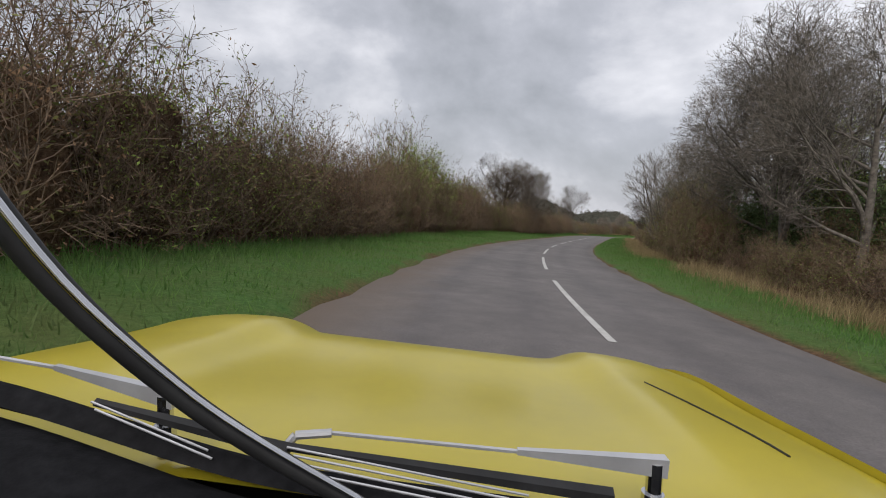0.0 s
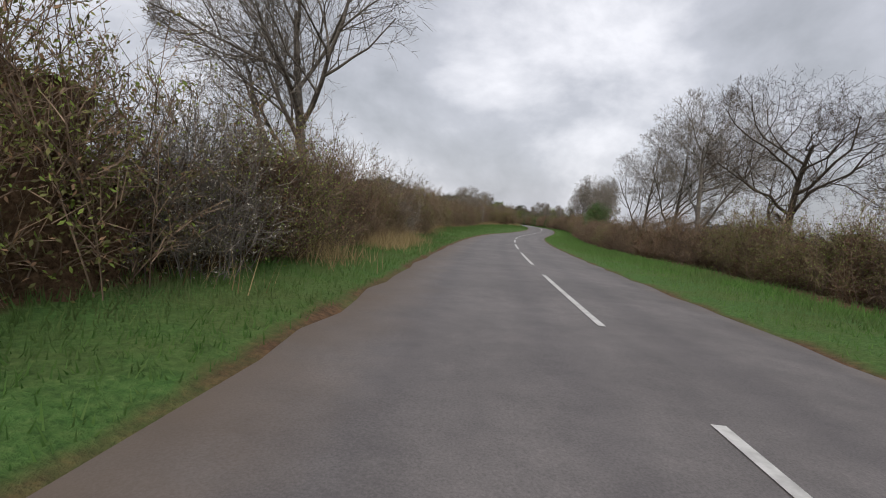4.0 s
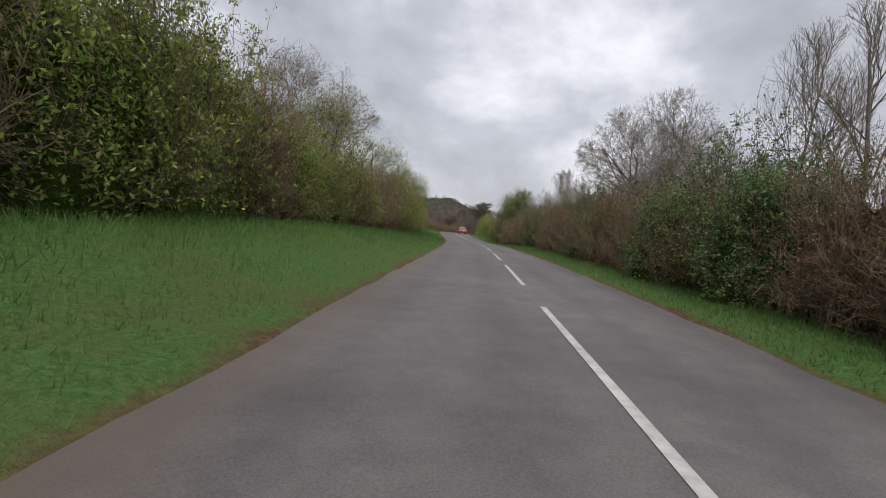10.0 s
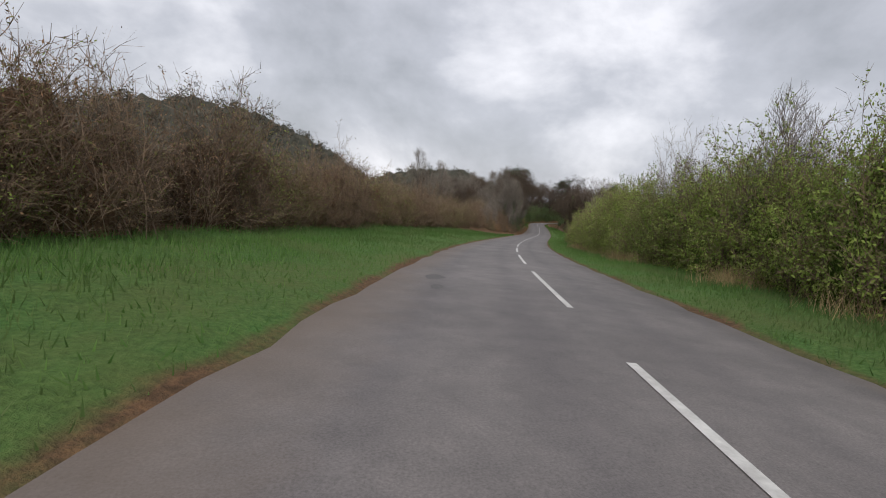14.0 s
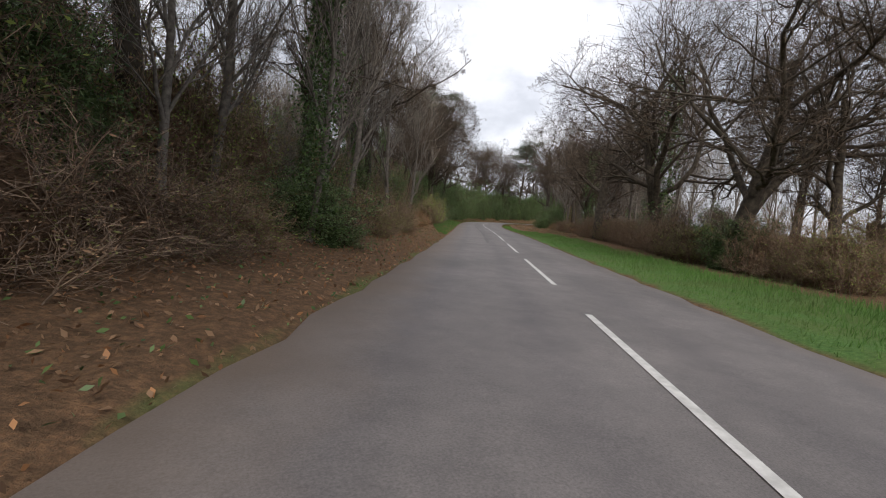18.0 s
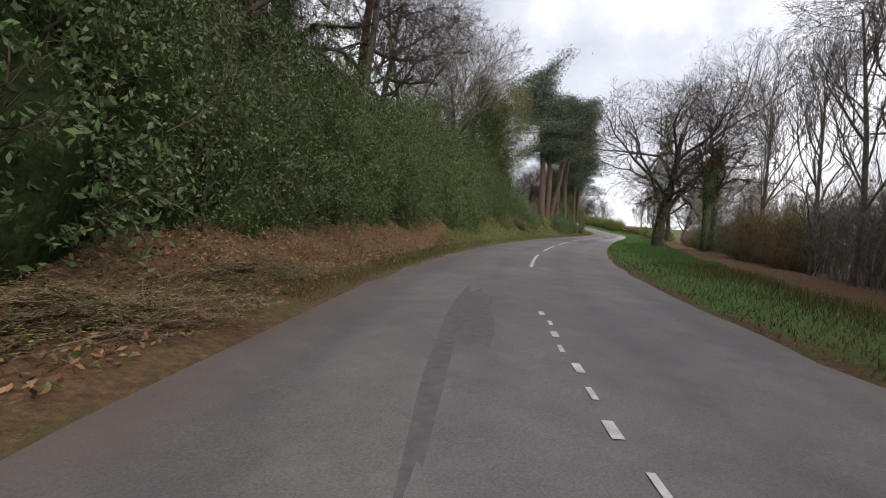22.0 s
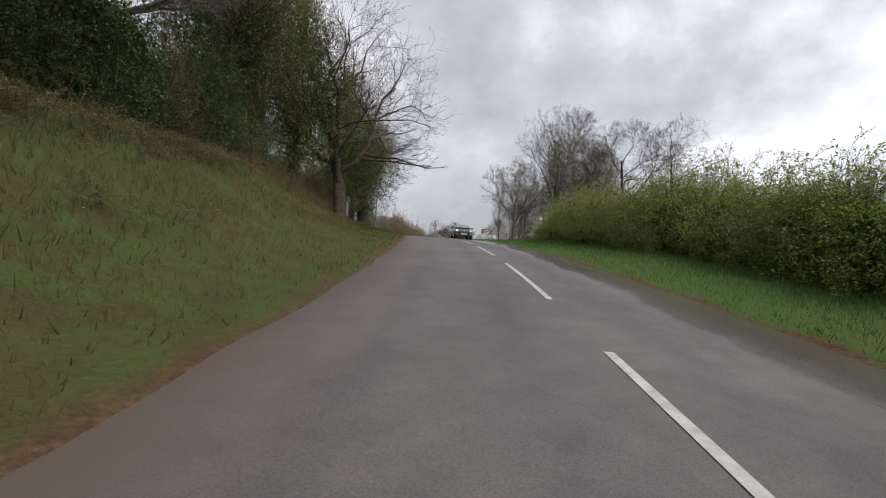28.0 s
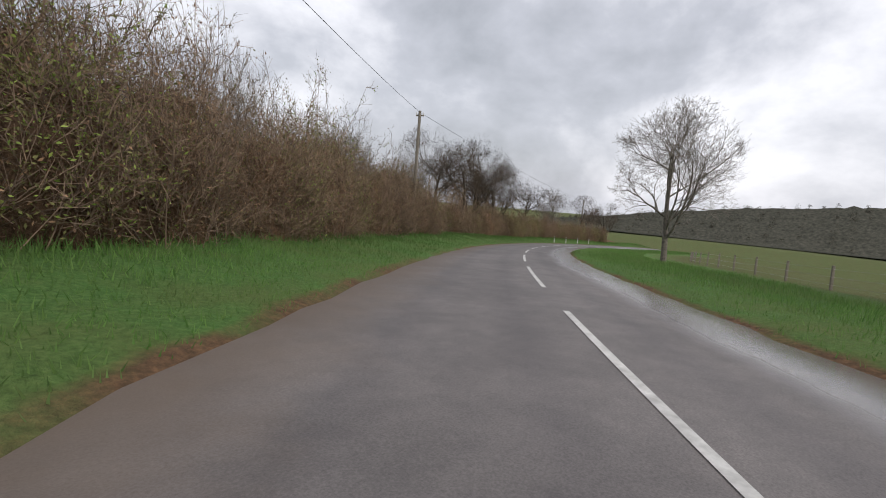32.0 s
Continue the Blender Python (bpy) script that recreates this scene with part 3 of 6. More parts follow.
def offshoots(r, P, count, lo, angle):
    """Where side shoots leave the rows of points P, and which way they go."""
    m, n = len(P), P.shape[1] - 1
    k = np.repeat(np.arange(m), count)
    t = np.clip(lo + (1 - lo) * (np.tile(np.arange(count), m) + r.random(m * count)) / count, 0, 0.999)
    i = (t * n).astype(int)
    a, b = P[k, i], P[k, i + 1]
    ahead = (b - a) / np.maximum(np.linalg.norm(b - a, axis=1, keepdims=True), 1e-6)
    side = np.cross(ahead, r.normal(size=a.shape))
    side /= np.maximum(np.linalg.norm(side, axis=1, keepdims=True), 1e-6)
    g = (angle * r.uniform(0.6, 1.25, len(k)))[:, None]
    return k, t, a + (b - a) * (t * n - i)[:, None], ahead * np.cos(g) + side * np.sin(g)


def pieces_of(P, r0, r1):
    """Rows for tubes() or slivers(): every stretch of every shoot, tapering from r0 to r1."""
    m, n = len(P), P.shape[1] - 1
    u = np.arange(n + 1)[None] / n
    R = np.reshape(r0, (-1, 1)) * (1 - u) + np.reshape(r1, (-1, 1)) * u + np.zeros((m, 1))
    return np.concatenate([P[:, :-1].reshape(-1, 3), P[:, 1:].reshape(-1, 3), R[:, :-1].reshape(-1, 1), R[:, 1:].reshape(-1, 1)], 1)


def shrub(name, rx, ry, h, seed, mats, n_leaf, leaf, n_stem, side=9, fine=5, angle=0.85, core_fill=0.5, reach=1.0, extra=None):
    """A hedgerow shrub: stems that fan out from the root, side twigs and inner mass in one mesh, its leaves in another."""
    r = np.random.default_rng(seed)
    m_core, m_twig, m_leaf = mats
    pieces = []
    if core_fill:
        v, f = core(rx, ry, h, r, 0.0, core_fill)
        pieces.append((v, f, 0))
    A = np.stack([r.uniform(-0.75, 0.75, n_stem) * rx, r.uniform(-0.6, 0.6, n_stem) * ry, np.full(n_stem, -0.15)], -1)
    round_ = r.uniform(0, 6.283, n_stem)
    rise = np.arcsin(r.uniform(0.12, 1.0, n_stem)) if core_fill else r.uniform(0.75, 1.57, n_stem)
    lump = 0.90 + 0.12 * np.sin(3 * round_ + seed) + 0.10 * np.sin(5 * round_ + 4 * rise + 2 * seed)
    T = np.stack([rx * np.cos(round_) * np.cos(rise), ry * np.sin(round_) * np.cos(rise), h * np.sin(rise)], -1) * (lump * r.uniform(0.82, 1.03, n_stem))[:, None]
    A = A * (0.4 + 0.6 * np.sin(rise))[:, None] + T * [0.35, 0.35, 0]
    L = np.linalg.norm(T - A, axis=1)
    S = limbs(r, A, (T - A) / L[:, None], L, 5, 0.10, 0.04)
    k, t, B, U = offshoots(r, S, side, 0.22, angle)
    U = U + [0, 0, 0.12]
    tw = limbs(r, B, U / np.linalg.norm(U, axis=1, keepdims=True), reach * r.uniform(0.3, 0.9, len(B)) * (1.2 - 0.6 * t), 3, 0.2, 0.05)
    k2, t2, B2, U2 = offshoots(r, tw, fine, 0.15, 0.8)
    bud = limbs(r, B2, U2, reach * r.uniform(0.12, 0.4, len(B2)), 1, 0.1, 0.05)
    for q in (S, tw, bud):
        q[:, 1:, 2] = np.maximum(q[:, 1:, 2], 0.03)
    v, f = tubes(pieces_of(S, r.uniform(0.006, 0.014, n_stem), 0.004), 3)
    pieces.append((v, f, 1))
    v, f = slivers(np.concatenate([pieces_of(tw, 0.006, 0.0035), pieces_of(bud, 0.004, 0.002)]), r)
    pieces.append((v, f, 1))
    stems = joined(name, pieces, [m_core, m_twig])
    # leaves along the twigs, and close over the inner mass
    on = bud[r.integers(0, len(bud), n_leaf)]
    lp = on[:, 0] + (on[:, 1] - on[:, 0]) * r.random((n_leaf, 1)) + r.normal(0, 0.03, (n_leaf, 3))
    if core_fill:
        cv, cf = pieces[0][0], pieces[0][1]
        m = int(n_leaf * 0.35)
        q = (cv[cf[r.integers(0, len(cf), m)]] * r.dirichlet((1, 1, 1, 1), m)[:, :, None]).sum(1)
        out = q - [0, 0, 0.4 * h]
        out /= np.linalg.norm(out, axis=1, keepdims=True)
        lp[:m] = q + out * (r.random(m) ** 1.6 * 0.6 - 0.03)[:, None] + r.normal(0, 0.05, (m, 3))
    lp[:, 2] = np.maximum(lp[:, 2], 0.03)
    kinds = m_leaf if isinstance(m_leaf, (list, tuple)) else [m_leaf]
    share = extra or [1.0]
    v, f = leaves(lp, leaf, 0.3, 1.2, r)
    cut = np.searchsorted(np.cumsum(share) / sum(share), r.random(len(f)))
    fol = raw_mesh("foliage", v, f.ravel(), 4, kinds, index=np.minimum(cut, len(kinds) - 1))
    return stems, fol


def tree_mesh(name, seed, height, trunk_r, bark, twig, crown=(0.3, 0.42), fork=0.3, angle=0.8, crook=0.16, kids=(9, 8, 7, 5, 4), up=0.06, lean=(0, 0), leaders=1):
    """A bare tree: tapered, forking trunk, limbs that fill a rounded crown, and fine twigs. crown: its foot and half width, as shares of the height."""
    r = np.random.default_rng(seed)
    foot, half = crown
    mid = np.array([lean[0] * height * 0.5, lean[1] * height * 0.5, height * (1 + foot) / 2])
    rad3 = np.array([half * height, half * height, height * (1 - foot) / 2 * 1.02])

    def room(p, u):
        """How far it is from p along u to the crown's outline, which is lumpy."""
        q, w = (p - mid) / rad3, u / rad3
        a, b, c = (w * w).sum(1), (q * w).sum(1), (q * q).sum(1) - 1
        g = (-b + np.sqrt(np.maximum(b * b - a * c, 0))) / a
        turn = np.arctan2(u[:, 1], u[:, 0])
        return np.maximum(g, 0.25) * (0.9 + 0.13 * np.sin(3 * turn + seed) + 0.1 * np.sin(7 * turn + u[:, 2] * 4 + seed))

    A = np.stack([r.normal(0, 0.35, leaders) * (leaders > 1), r.normal(0, 0.35, leaders) * (leaders > 1), np.full(leaders, -0.3)], -1)
    U = np.stack([lean[0] + A[:, 0] * 0.5, lean[1] + A[:, 1] * 0.5, np.ones(leaders)], -1)
    P = limbs(r, A, U / np.linalg.norm(U, axis=1, keepdims=True), height * (0.86 if up > 0.1 else 0.72) * r.uniform(0.85, 1.0, leaders), 7, crook * 0.32, 0.05)
    R0, R1 = np.full(leaders, trunk_r), np.full(leaders, trunk_r * 0.3)
    thick, fine = [pieces_of(P, R0, R1)], []
    thick.append(np.array([(*(a - [0, 0, 0.2]), *(a + [0, 0, 0.55]), trunk_r * 1.5, trunk_r * 0.98) for a in A]))
    L = np.full(leaders, height)
    for lev, count in enumerate(kids):
        k, t, B, U = offshoots(r, P, count, fork if lev == 0 else 0.16, angle * (1.0 if lev else 1.15))
        free = room(B, U)
        if lev == 0:
            L = free * r.uniform(0.78, 1.0, len(B))
        else:
            L = np.minimum(L[k] * r.uniform(0.45, 0.8, len(B)) * (1.2 - 0.5 * t), free * 1.04)
        L = np.maximum(L, 0.12)
        rr = R0[k] + (R1[k] - R0[k]) * t
        R0 = np.maximum(rr * r.uniform(0.42, 0.68, len(B)), (0.03, 0.016, 0.008, 0.0055, 0.0045)[min(lev, 4)])
        R1 = np.maximum(R0 * 0.3, 0.0032)
        P = limbs(r, B, U, L, (6, 5, 4, 3, 2)[min(lev, 4)], crook * (1.3 if lev < 2 else 1.0), up)
        (thick if lev < 2 else fine).append(pieces_of(P, R0, R1))
    v, f = tubes(np.concatenate(thick), 6)
    v2, f2 = slivers(np.concatenate(fine), r)
    wood = raw_mesh(name, v, f.ravel(), 4, bark)
    tw = raw_mesh("crown", v2, f2.ravel(), 4, twig)
    return wood, tw, P[:, -1]


def plant(stems, fol, s, d, size=1.0, squash=1.0, turn=None, label="", category="shrub", group="", name=None):
    p = spot(s, d, -0.05)
    if category != "tree":
        # shrubs are rooted on the lower side of a slope
        p.z = min(p.z, spot(s, d - math.copysign(1.45 * size, d), -0.05).z)
    o = new(name or stems.name, stems)
    t = heading(s) + math.pi / 2 + (random.uniform(-0.35, 0.35) + random.choice((0, math.pi)) if turn is None else turn)
    o.matrix_world = Matrix.LocRotScale(p, Euler((0, 0, float(t))), (size, size, size * squash))
    for m in fol if isinstance(fol, (list, tuple)) else [fol]:
        if m is not None:
            c = new(m.name.split(".")[0], m)
            c.parent = o
    return tagged(o, label, category, group)

# ---- shrub and tree kinds ----
KINDS = {}


def kind(key, label, variants):
    KINDS[key] = (label, variants)


kind("brown", "dense brown leafless hedgerow shrub with a few buds", [
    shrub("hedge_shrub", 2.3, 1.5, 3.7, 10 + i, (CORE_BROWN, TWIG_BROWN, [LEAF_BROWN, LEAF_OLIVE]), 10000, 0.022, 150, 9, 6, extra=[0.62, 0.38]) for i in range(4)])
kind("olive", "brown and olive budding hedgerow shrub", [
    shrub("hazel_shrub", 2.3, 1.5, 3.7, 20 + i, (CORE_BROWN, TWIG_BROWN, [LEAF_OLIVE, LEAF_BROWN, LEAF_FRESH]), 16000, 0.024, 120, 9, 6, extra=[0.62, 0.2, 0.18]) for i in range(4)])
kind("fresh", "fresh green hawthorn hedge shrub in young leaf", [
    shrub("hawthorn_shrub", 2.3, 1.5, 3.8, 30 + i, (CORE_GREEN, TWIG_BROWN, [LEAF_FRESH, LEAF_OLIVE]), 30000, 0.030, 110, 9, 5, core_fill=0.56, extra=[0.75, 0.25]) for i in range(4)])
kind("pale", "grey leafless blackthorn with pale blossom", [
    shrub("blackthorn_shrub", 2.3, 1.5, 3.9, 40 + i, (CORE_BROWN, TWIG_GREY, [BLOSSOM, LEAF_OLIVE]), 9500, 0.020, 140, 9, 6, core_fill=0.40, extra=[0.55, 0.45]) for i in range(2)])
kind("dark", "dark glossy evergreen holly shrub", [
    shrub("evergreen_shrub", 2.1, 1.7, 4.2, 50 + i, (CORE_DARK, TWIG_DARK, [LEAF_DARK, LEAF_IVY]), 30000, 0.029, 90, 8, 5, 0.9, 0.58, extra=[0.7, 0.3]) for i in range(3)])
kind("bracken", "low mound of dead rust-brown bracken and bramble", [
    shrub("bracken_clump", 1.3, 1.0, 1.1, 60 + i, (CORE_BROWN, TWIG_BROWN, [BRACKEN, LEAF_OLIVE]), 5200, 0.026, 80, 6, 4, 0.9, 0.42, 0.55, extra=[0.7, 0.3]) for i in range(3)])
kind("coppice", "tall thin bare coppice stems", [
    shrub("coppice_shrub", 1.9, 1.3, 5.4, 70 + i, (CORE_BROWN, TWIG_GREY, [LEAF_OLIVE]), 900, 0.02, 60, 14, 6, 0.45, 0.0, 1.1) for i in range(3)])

BARE = [tree_mesh("bare_tree", 100 + i, 10, 0.19, BARK_GREY, TWIG_GREY, (0.2, 0.4), 0.2, 0.75, 0.11, (11, 8, 7, 5, 3), 0.045) for i in range(3)]
OAK = [tree_mesh("bare_oak", 120 + i, 11, 0.27, BARK_DARK, TWIG_DARK, (0.22, 0.46), 0.22, 0.9, 0.19, (9, 8, 7, 5, 3), 0.04) for i in range(3)]
SLIM = [tree_mesh("slim_bare_tree", 140 + i, 11, 0.12, BARK_GREY, TWIG_GREY, (0.16, 0.2), 0.2, 0.55, 0.1, (14, 7, 5, 4), 0.14) for i in range(2)]
TALL = [tree_mesh("tall_bare_oak", 160 + i, 15, 0.27, BARK_DARK, TWIG_DARK, (0.34, 0.34), 0.36, 0.85, 0.2, (10, 8, 7, 5, 4), 0.05) for i in range(3)]
SPREAD = [tree_mesh("spreading_oak", 180 + i, 10, 0.34, BARK_DARK, TWIG_DARK, (0.2, 0.58), 0.2, 0.9, 0.2, (9, 8, 7, 5, 3), 0.05) for i in range(2)]
CLUMP = [tree_mesh("many_stemmed_willow", 190 + i, 9, 0.11, BARK_GREY, TWIG_GREY, (0.08, 0.5), 0.12, 0.55, 0.13, (7, 6, 5, 4), 0.06, leaders=9) for i in range(2)]
TREES = {"bare": (BARE, "leafless grey tree with a twiggy crown"), "oak": (OAK, "leafless dark oak with crooked limbs"),
         "tall": (TALL, "tall leafless oak with high crooked limbs"), "slim": (SLIM, "slim leafless tree with upright twigs"),
         "spread": (SPREAD, "leafless spreading oak with long crooked limbs"), "clump": (CLUMP, "leafless many-stemmed willow with a rounded crown")}


def put_tree(key, s, d, height, turn=None, ivy=False):
    if key == "oak" and (height >= 12.5 or abs(d) < 9):
        key = "tall"
    vs, label = TREES[key]
    wood, tw, tips = random.choice(vs)
    h = {"bare": 10, "tall": 15, "spread": 10, "clump": 9}.get(key, 11)
    o = plant(wood, tw, s, d, height / h, 1.0, random.uniform(0, 6.3) if turn is None else turn, label + (", trunk clad in ivy" if ivy else ""), "tree", "trees by the lane")
    if ivy:
        r = np.random.default_rng(int(s * 7) % 9999)
        n = 4200
        z = r.random(n) ** 0.8 * 7.5
        a = r.uniform(0, 6.28, n)
        q = 0.26 - 0.015 * z + (0.75 + 0.25 * np.sin(z * 1.9)) * 0.62 * r.random(n) ** 1.8
        v, f = leaves(np.stack([q * np.cos(a), q * np.sin(a), z], -1), 0.055, 0.0, 1.0, r)
        c = new("ivy", raw_mesh("ivy", v, f.ravel(), 4, LEAF_IVY))
        c.parent = o
        c["label"] = "dark green ivy leaves"
    return o


def hedge(s0, s1, d0, d1, h0, h1, mix_of, step=2.5, rows=1, group="hedgerow shrubs"):
    """A run of shrubs along the road; mix_of is a string of kinds."""
    keys = mix_of.split()
    s = s0
    while s < s1:
        u = (s - s0) / (s1 - s0)
        for row in range(rows):
            key = random.choice(keys)
            label, vs = KINDS[key]
            d = d0 + (d1 - d0) * u
            d += math.copysign(1.2 + row * 2.2, d) + random.uniform(-0.3, 0.3)
            stems, fol = random.choice(vs)
            native = {"fresh": 3.9, "dark": 4.3, "bracken": 1.2, "coppice": 5.6}.get(key, 3.9)
            h = (h0 + (h1 - h0) * u) * random.uniform(0.82, 1.12)
            sq = h / native
            wide = max(0.95, min(1.6, sq ** 0.6)) * random.uniform(0.9, 1.2)
            plant(stems, fol, s + random.uniform(-0.4, 0.4), d, wide, sq / wide, None, label, "shrub" if key != "bracken" else "undergrowth", group)
        s += step * random.uniform(0.85, 1.15)


# left of the lane
hedge(-14, 50, 7.4, 7.6, 5.0, 5.0, "brown olive olive brown")
hedge(27, 46, 8.8, 8.8, 7.2, 6.6, "olive fresh olive", 2.8)
hedge(50, 75, 6.8, 5.8, 4.8, 4.8, "brown olive brown")
hedge(75, 104, 5.5, 5.5, 4.2, 4.4, "brown brown olive")
hedge(104, 138, 5.4, 5.6, 4.4, 3.8, "brown brown olive pale")
hedge(138, 188, 6.4, 9.6, 3.8, 4.3, "brown brown olive")
hedge(186, 224, 10.5, 13.5, 5.4, 5.8, "brown brown olive pale", 2.6)
hedge(208, 224, 12.5, 8.0, 5.2, 4.8, "brown olive brown", 2.4)
hedge(221, 248, 6.9, 7.6, 5.0, 5.0, "brown olive brown coppice")
hedge(246, 272, 7.6, 8.4, 3.9, 5.2, "pale brown pale olive brown")
hedge(268, 338, 8.4, 7.2, 6.6, 6.0, "fresh fresh olive fresh brown", 2.6)
hedge(338, 360, 7.6, 8.2, 5.2, 5.2, "fresh olive fresh fresh pale")
hedge(360, 373.5, 8.4, 8.8, 4.4, 4.0, "pale brown olive pale", 2.3)
hedge(362, 384, 12, 13, 5.6, 5.6, "brown olive brown", 2.6)
hedge(385, 394, 7.6, 8.2, 5.0, 4.6, "fresh olive fresh", 2.0)
hedge(394, 402, 8.6, 9.0, 4.0, 4.2, "brown olive brown", 2.2)
hedge(402, 462, 9.2, 8.0, 4.8, 4.6, "brown brown olive brown")
hedge(462, 488, 7.5, 5.6, 5.0, 5.0, "brown coppice brown")
hedge(468, 490, 6.0, 4.6, 2.4, 2.4, "brown olive bracken", 2.2)
hedge(488, 546, 5.0, 5.2, 2.6, 2.2, "brown olive dark brown", 2.6)
hedge(486, 552, 7.8, 8.4, 7.0, 4.4, "coppice olive dark coppice", 2.8)
hedge(488, 552, 11.0, 11.5, 6.5, 5.0, "olive dark brown", 3.0)
hedge(546, 566, 5.2, 5.6, 1.3, 1.3, "bracken", 1.6, 2)
hedge(562, 574, 5.0, 5.4, 3.4, 3.2, "fresh olive", 2.4)
hedge(558, 582, 8.6, 9.2, 5.0, 6.5, "dark brown olive", 2.6)
hedge(578, 606, 8.4, 7.2, 7.2, 7.6, "dark", 2.4)
hedge(574, 606, 5.6, 5.4, 2.6, 3.0, "dark", 2.6)
hedge(604, 664, 6.0, 6.2, 7.0, 6.2, "dark", 2.5)
hedge(662, 681, 6.6, 7.0, 7.0, 6.2, "dark", 2.3)
hedge(660, 682, 9.0, 9.0, 8.6, 7.6, "dark", 2.6)
hedge(682, 696, 7.2, 7.4, 3.4, 2.6, "dark olive dark", 2.5)
hedge(670, 700, 5.2, 5.4, 1.6, 1.5, "olive bracken dark", 2.6)
hedge(606, 664, 8.6, 8.4, 9.0, 8.6, "dark", 3.0)
hedge(612, 652, 4.8, 4.8, 0.9, 1.0, "bracken", 2.6)
hedge(770, 824, 7.2, 9.4, 1.2, 1.4, "bracken bracken olive", 2.2)
hedge(682, 700, 6.0, 6.2, 2.4, 2.4, "dark olive fresh dark", 2.0)
hedge(700, 726, 4.9, 4.9, 3.4, 3.6, "dark olive dark fresh", 2.2)
hedge(708, 768, 6.0, 6.4, 5.0, 6.2, "dark brown olive dark", 2.5)
hedge(712, 770, 8.6, 8.6, 8.4, 9.0, "dark dark", 3.0)
hedge(756, 774, 5.4, 5.8, 4.0, 4.0, "dark olive brown", 2.3)
hedge(768, 826, 9.4, 11.5, 2.6, 2.4, "olive brown", 2.6)
hedge(700, 826, 5.0, 7.2, 0.8, 0.8, "bracken olive bracken", 2.6)
hedge(700, 826, 6.4, 9.0, 1.2, 1.2, "bracken olive brown", 2.2)
hedge(768, 804, 9.6, 10.5, 5.0, 5.5, "dark olive brown", 2.4)
hedge(817, 830, 10.0, 11.5, 5.5, 6.5, "dark olive brown", 2.2)
hedge(868, 880, 10.2, 8.6, 4.6, 6.0, "olive brown coppice", 2.4)
hedge(872, 912, 7.4, 6.6, 4.6, 4.6, "brown olive brown", 2.4)
hedge(878, 914, 9.6, 8.8, 7.4, 6.6, "coppice olive coppice brown", 2.2)
hedge(912, 990, 7.6, 7.2, 5.0, 4.6, "brown brown olive", 2.5)
hedge(854, 866, 11.5, 10.5, 2.6, 3.2, "brown olive", 2.4)
hedge(858, 872, 22, 30, 3.0, 3.0, "brown olive dark", 2.4)
for k in range(9):
    hedge(857 + k * 0.7, 858 + k * 0.7, 27 + 2.3 * k, 27 + 2.3 * k, 3.6, 3.6, "brown olive", 3.0)
# right of the lane
hedge(28, 42, -7.6, -8.0, 5.4, 5.0, "olive olive brown", 2.6)
hedge(-10, 26, -8.5, -8.5, 2.4, 2.8, "brown olive", 2.6)
hedge(12, 32, -12.5, -10.5, 5.0, 5.6, "dark brown dark olive", 2.8)
hedge(42, 96, -8.6, -8.4, 3.6, 3.4, "olive brown brown olive", 2.5)
hedge(96, 138, -8.2, -7.8, 3.2, 3.4, "brown olive brown", 2.5)
hedge(138, 204, -7.4, -6.9, 3.2, 3.6, "brown brown olive", 2.5)
hedge(188, 226, -8.6, -8.2, 4.6, 5.2, "brown dark olive", 2.8)
hedge(204, 252, -6.8, -5.6, 5.0, 4.6, "brown brown olive brown", 2.5)
hedge(252, 346, -5.0, -5.0, 4.6, 5.2, "brown brown olive brown dark", 2.4)
hedge(290, 348, -7.0, -7.0, 6.8, 7.0, "coppice olive dark coppice", 3.0)
hedge(346, 364, -5.2, -6.4, 5.0, 4.6, "brown olive fresh", 2.4)
hedge(382.5, 462, -7.0, -6.0, 6.0, 5.4, "fresh", 2.2)
hedge(410, 450, -7.2, -6.8, 6.8, 6.6, "fresh coppice", 3.6)
hedge(462, 480, -7.0, -9.0, 4.6, 3.0, "fresh olive", 2.5)
hedge(480, 532, -10.5, -10.5, 2.6, 3.6, "brown olive olive", 2.4)
hedge(502, 540, -14, -15, 4.5, 5.0, "olive brown coppice", 2.6)
hedge(532, 562, -7.6, -8.0, 3.2, 2.4, "brown olive dark", 2.6)
hedge(548, 584, -8.6, -9.4, 2.6, 2.0, "brown olive coppice brown", 2.8)
hedge(562, 590, -8.4, -10.0, 1.2, 1.2, "bracken", 2.0)
hedge(592, 608, -8.6, -9.6, 3.4, 3.6, "dark dark", 2.2)
hedge(596, 606, -10.5, -11, 5.0, 5.2, "dark", 3.0)
hedge(612, 668, -9.6, -9.8, 4.8, 4.6, "coppice coppice olive", 3.6)
hedge(618, 672, -13, -13, 6.4, 6.2, "coppice olive coppice", 3.4)
hedge(668, 700, -10.6, -10.6, 3.2, 2.8, "coppice olive brown dark", 3.0)
hedge(700, 722, -11.5, -12, 3.0, 2.6, "coppice dark coppice", 4.5)
hedge(722, 764, -8.8, -8.2, 2.4, 2.6, "fresh olive fresh", 2.8)
hedge(764, 782, -8.2, -7.6, 2.0, 2.2, "brown olive coppice", 2.6)
hedge(774, 816, -5.9, -6.4, 4.2, 4.2, "fresh", 2.2)
hedge(816, 840, -9.0, -10.0, 2.0, 1.6, "olive brown", 2.6)
hedge(840, 866, -15, -16, 1.7, 1.6, "brown olive", 2.8)

